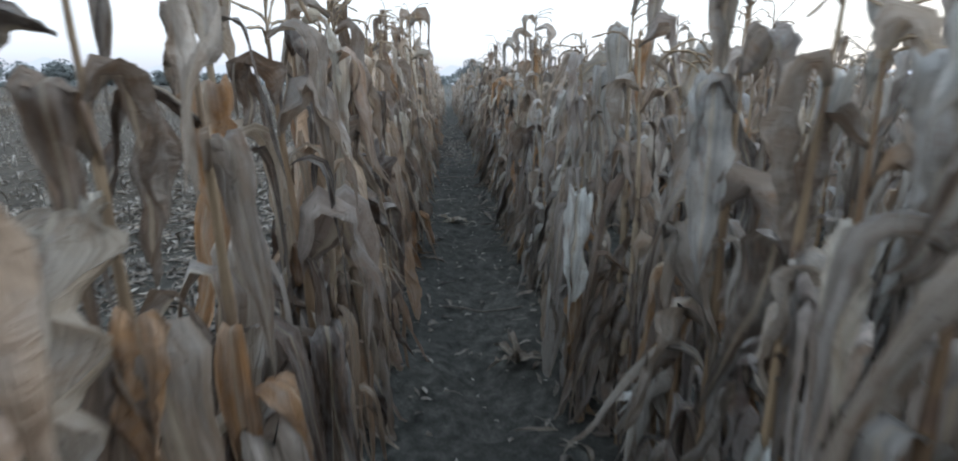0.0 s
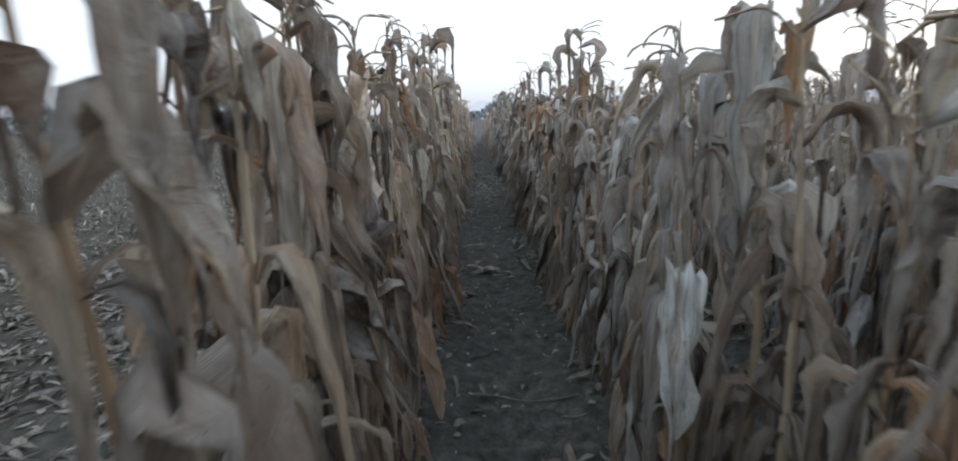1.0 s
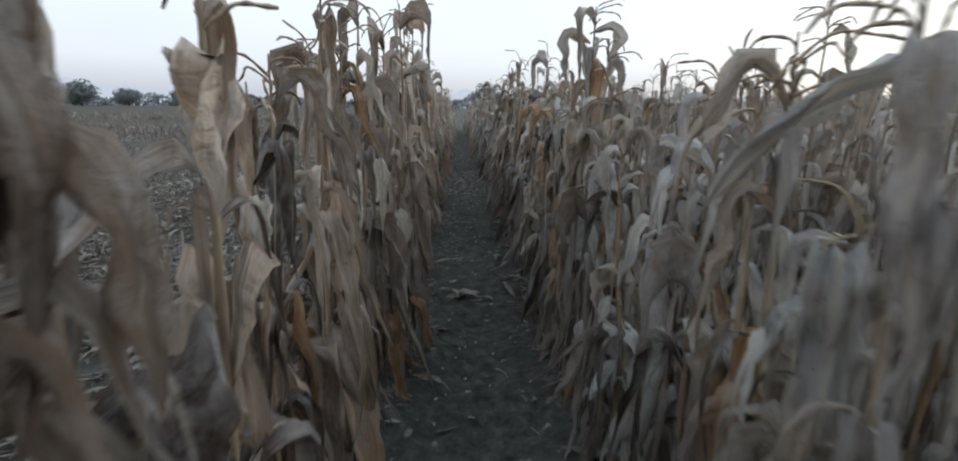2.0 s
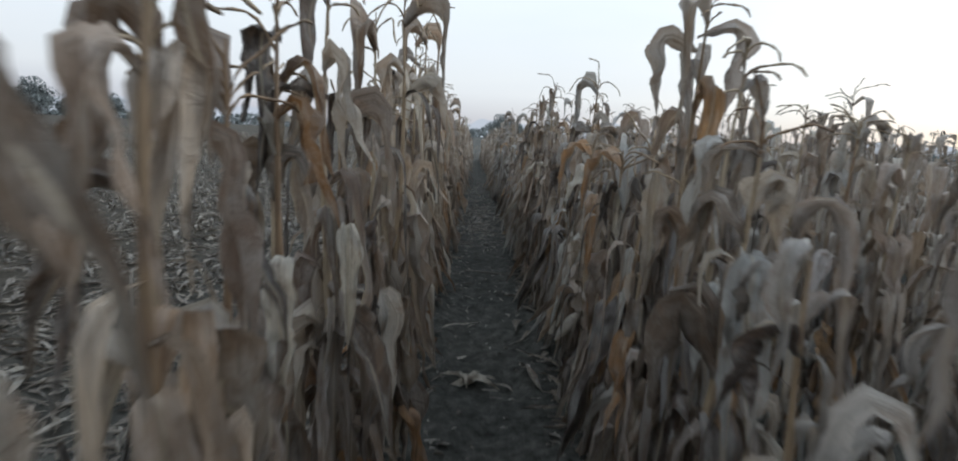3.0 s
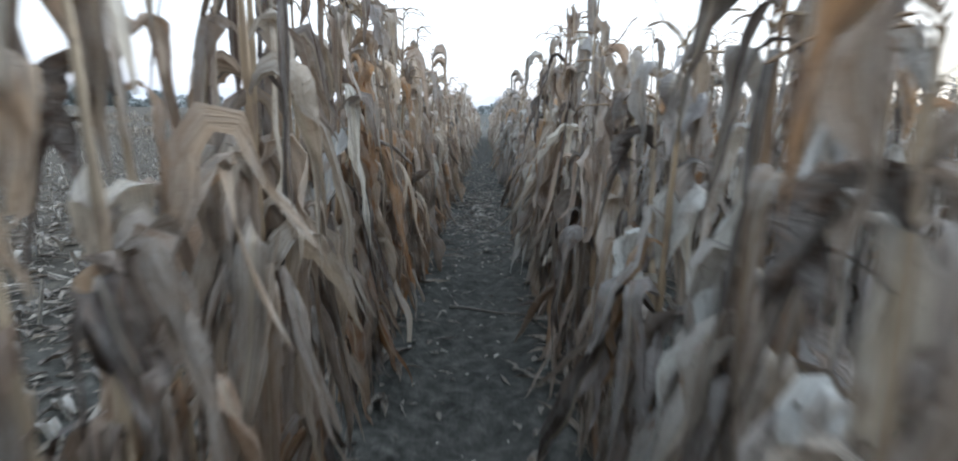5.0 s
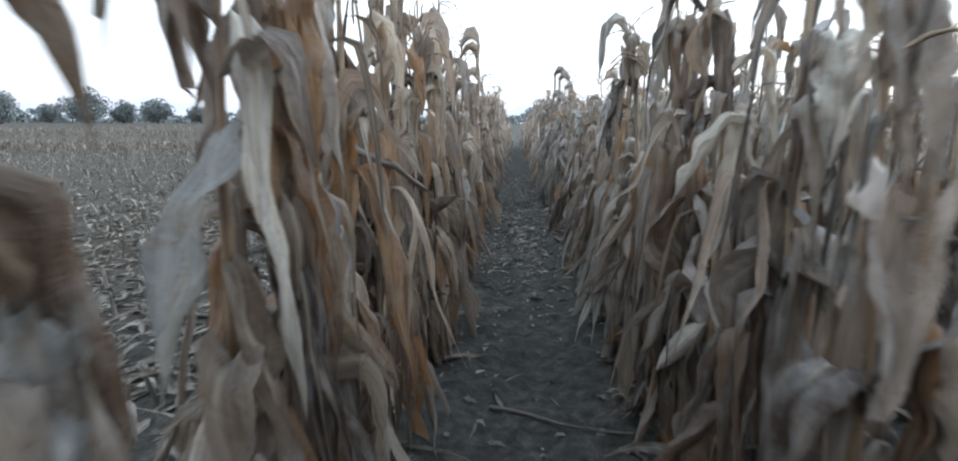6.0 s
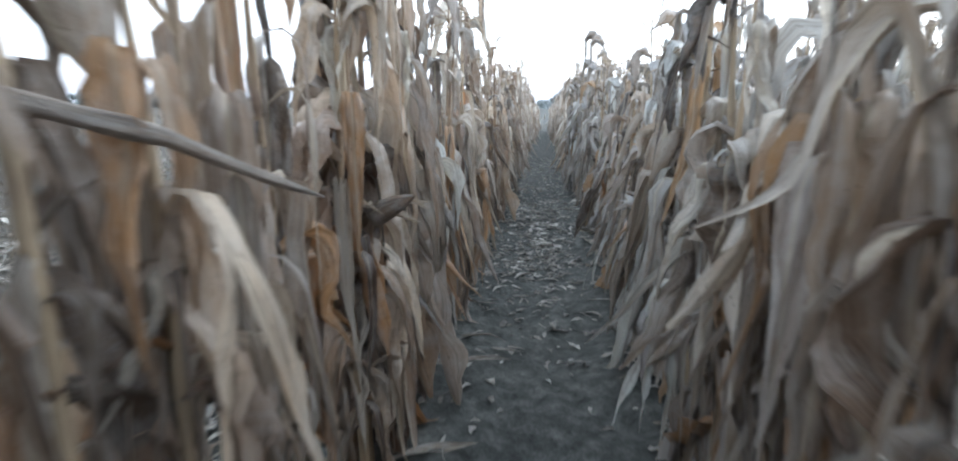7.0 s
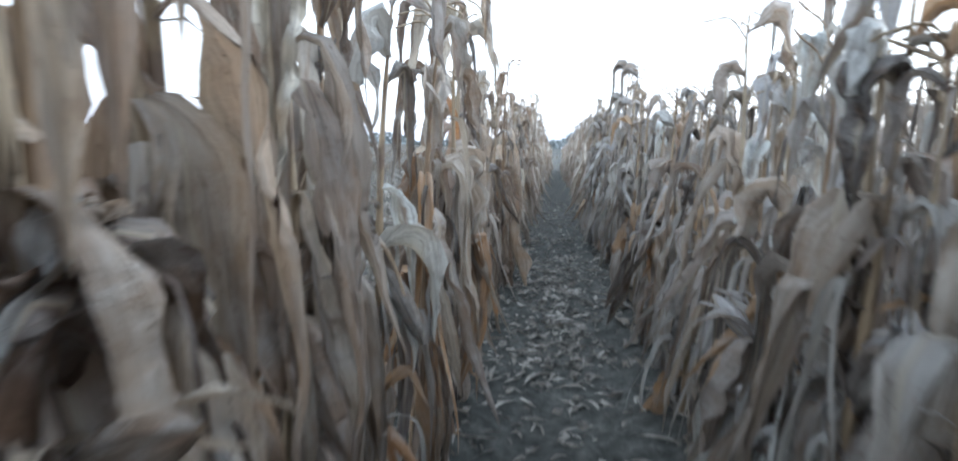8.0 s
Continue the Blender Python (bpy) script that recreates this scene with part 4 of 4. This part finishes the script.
# ---- trees on the horizon ----
def far_tree(x, y, height, seed):
    r = np.random.RandomState(seed)
    root = tagged(new("tree"), "hazy dark green tree on the field's edge", "tree", "trees on the horizon")
    root.location = (x, y, floor_z(x, y))
    pieces = [tube([[0, 0, -0.2], [0.1, 0, height * 0.3], [0.0, 0.1, height * 0.6]], [height * 0.035, height * 0.028, height * 0.012], 7)]
    blobs = []
    for i in range(9):
        a, e = r.uniform(0, 6.28), r.uniform(0.2, 1.2)
        ln = height * r.uniform(0.25, 0.4)
        s = np.array([0, 0, height * r.uniform(0.25, 0.5)])
        t = s + ln * np.array([np.cos(a) * np.cos(e), np.sin(a) * np.cos(e), np.sin(e)])
        pieces.append(tube([s, (s + t) / 2 + [0, 0, 0.1], t], [height * 0.014, height * 0.01, height * 0.004], 5))
        blobs.append(t)
    v, u, f = joined(pieces)
    new("trunk", mesh_from("trunk", v, f, bark_mat, u)).parent = root
    for k in range(7):
        a = k * 0.9 + r.uniform(-0.3, 0.3)
        blobs.append(np.array([height * 0.17 * np.cos(a), height * 0.17 * np.sin(a), height * r.uniform(0.22, 0.5)]))
    n = 5200
    off = r.normal(0, 1, (n, 3))
    off *= np.minimum(1, 1.7 / (np.linalg.norm(off, axis=1)[:, None] + 1e-6))
    c = np.array(blobs)[r.randint(len(blobs), size=n)] + off * height * 0.11 * np.array([1.4, 1.4, 1.0]) - [0, 0, height * 0.06]
    d1, d2 = r.normal(0, 1, (n, 3)), r.normal(0, 1, (n, 3))
    s = height * 0.034
    v = np.stack([c + d1 * s * 0.5, c + d2 * s * 0.5, c - d1 * s * 0.5, c - d2 * s * 0.5], 1).reshape(-1, 3)
    f = np.arange(4 * n).reshape(-1, 4)
    new("crown", mesh_from("crown", v, f, hazy_foliage_mat, None, smooth=False)).parent = root


for i, (bearing, dist, hgt) in enumerate([(-38.5, 130, 7.5), (-33.4, 135, 6.5), (-36, 140, 5.5), (-44, 125, 6.0), (-30, 150, 5.5), (-50, 130, 7.0),
                                          (-26, 160, 5.0), (-41, 150, 5.0), (2.6, 120, 6.0), (4.4, 125, 4.5)]):
    far_tree(1 + 2.2 * dist * math.sin(radians(bearing)), 5 + 2.2 * dist * math.cos(radians(bearing)), 2.2 * hgt, 60 + i)


def build_hedge():
    """A low belt of scrub along the horizon."""
    r = np.random.RandomState(77)
    n = 14000
    a = np.radians(r.uniform(-80, 70, n))
    d = r.uniform(360, 390, n)
    top = 5.0 + 2.5 * np.sin(a * 23) * np.sin(a * 7) + 1.5 * np.sin(a * 61)
    c = np.stack([d * np.sin(a), d * np.cos(a), r.rand(n) * top.clip(0.8) - 0.75], 1)
    d1, d2 = r.normal(0, 0.7, (n, 3)), r.normal(0, 0.7, (n, 3))
    v = np.stack([c + d1, c + d2, c - d1, c - d2], 1).reshape(-1, 3)
    tagged(new("hedgerow", mesh_from("hedgerow", v, np.arange(4 * n).reshape(-1, 4), hazy_foliage_mat, None, smooth=False)), "low hazy grey-green scrub along the horizon", "hedgerow", kind="stuff")


build_hedge()


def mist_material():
    m, nt, bsdf = nodes_of("glowing_mist")
    # flat grey emission, the mist's brightness put into the strip itself
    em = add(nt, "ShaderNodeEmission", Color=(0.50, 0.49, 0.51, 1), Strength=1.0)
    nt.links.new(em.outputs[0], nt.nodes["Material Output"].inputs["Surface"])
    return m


def build_backdrop():
    """Wooded land far off: a glowing strip with the evening mist in its colour."""
    a = np.radians(np.linspace(-88, 80, 500))
    top = 9 + 3.0 * np.sin(a * 9) + 2.0 * np.sin(a * 31 + 1) + 1.2 * np.sin(a * 83) + 0.8 * np.sin(a * 190)
    x, y = 420 * np.sin(a), 420 * np.cos(a)
    v = np.concatenate([np.stack([x, y, 0 * a - 3], 1), np.stack([x, y, top], 1)])
    n = len(a)
    f = np.stack([np.arange(n - 1), np.arange(1, n), np.arange(n + 1, 2 * n), np.arange(n, 2 * n - 1)], 1)
    tagged(new("backdrop", mesh_from("backdrop", v, f, mist_material(), None)), "far wooded land as a glowing grey strip, mist painted in", "backdrop", kind="structure")


build_backdrop()
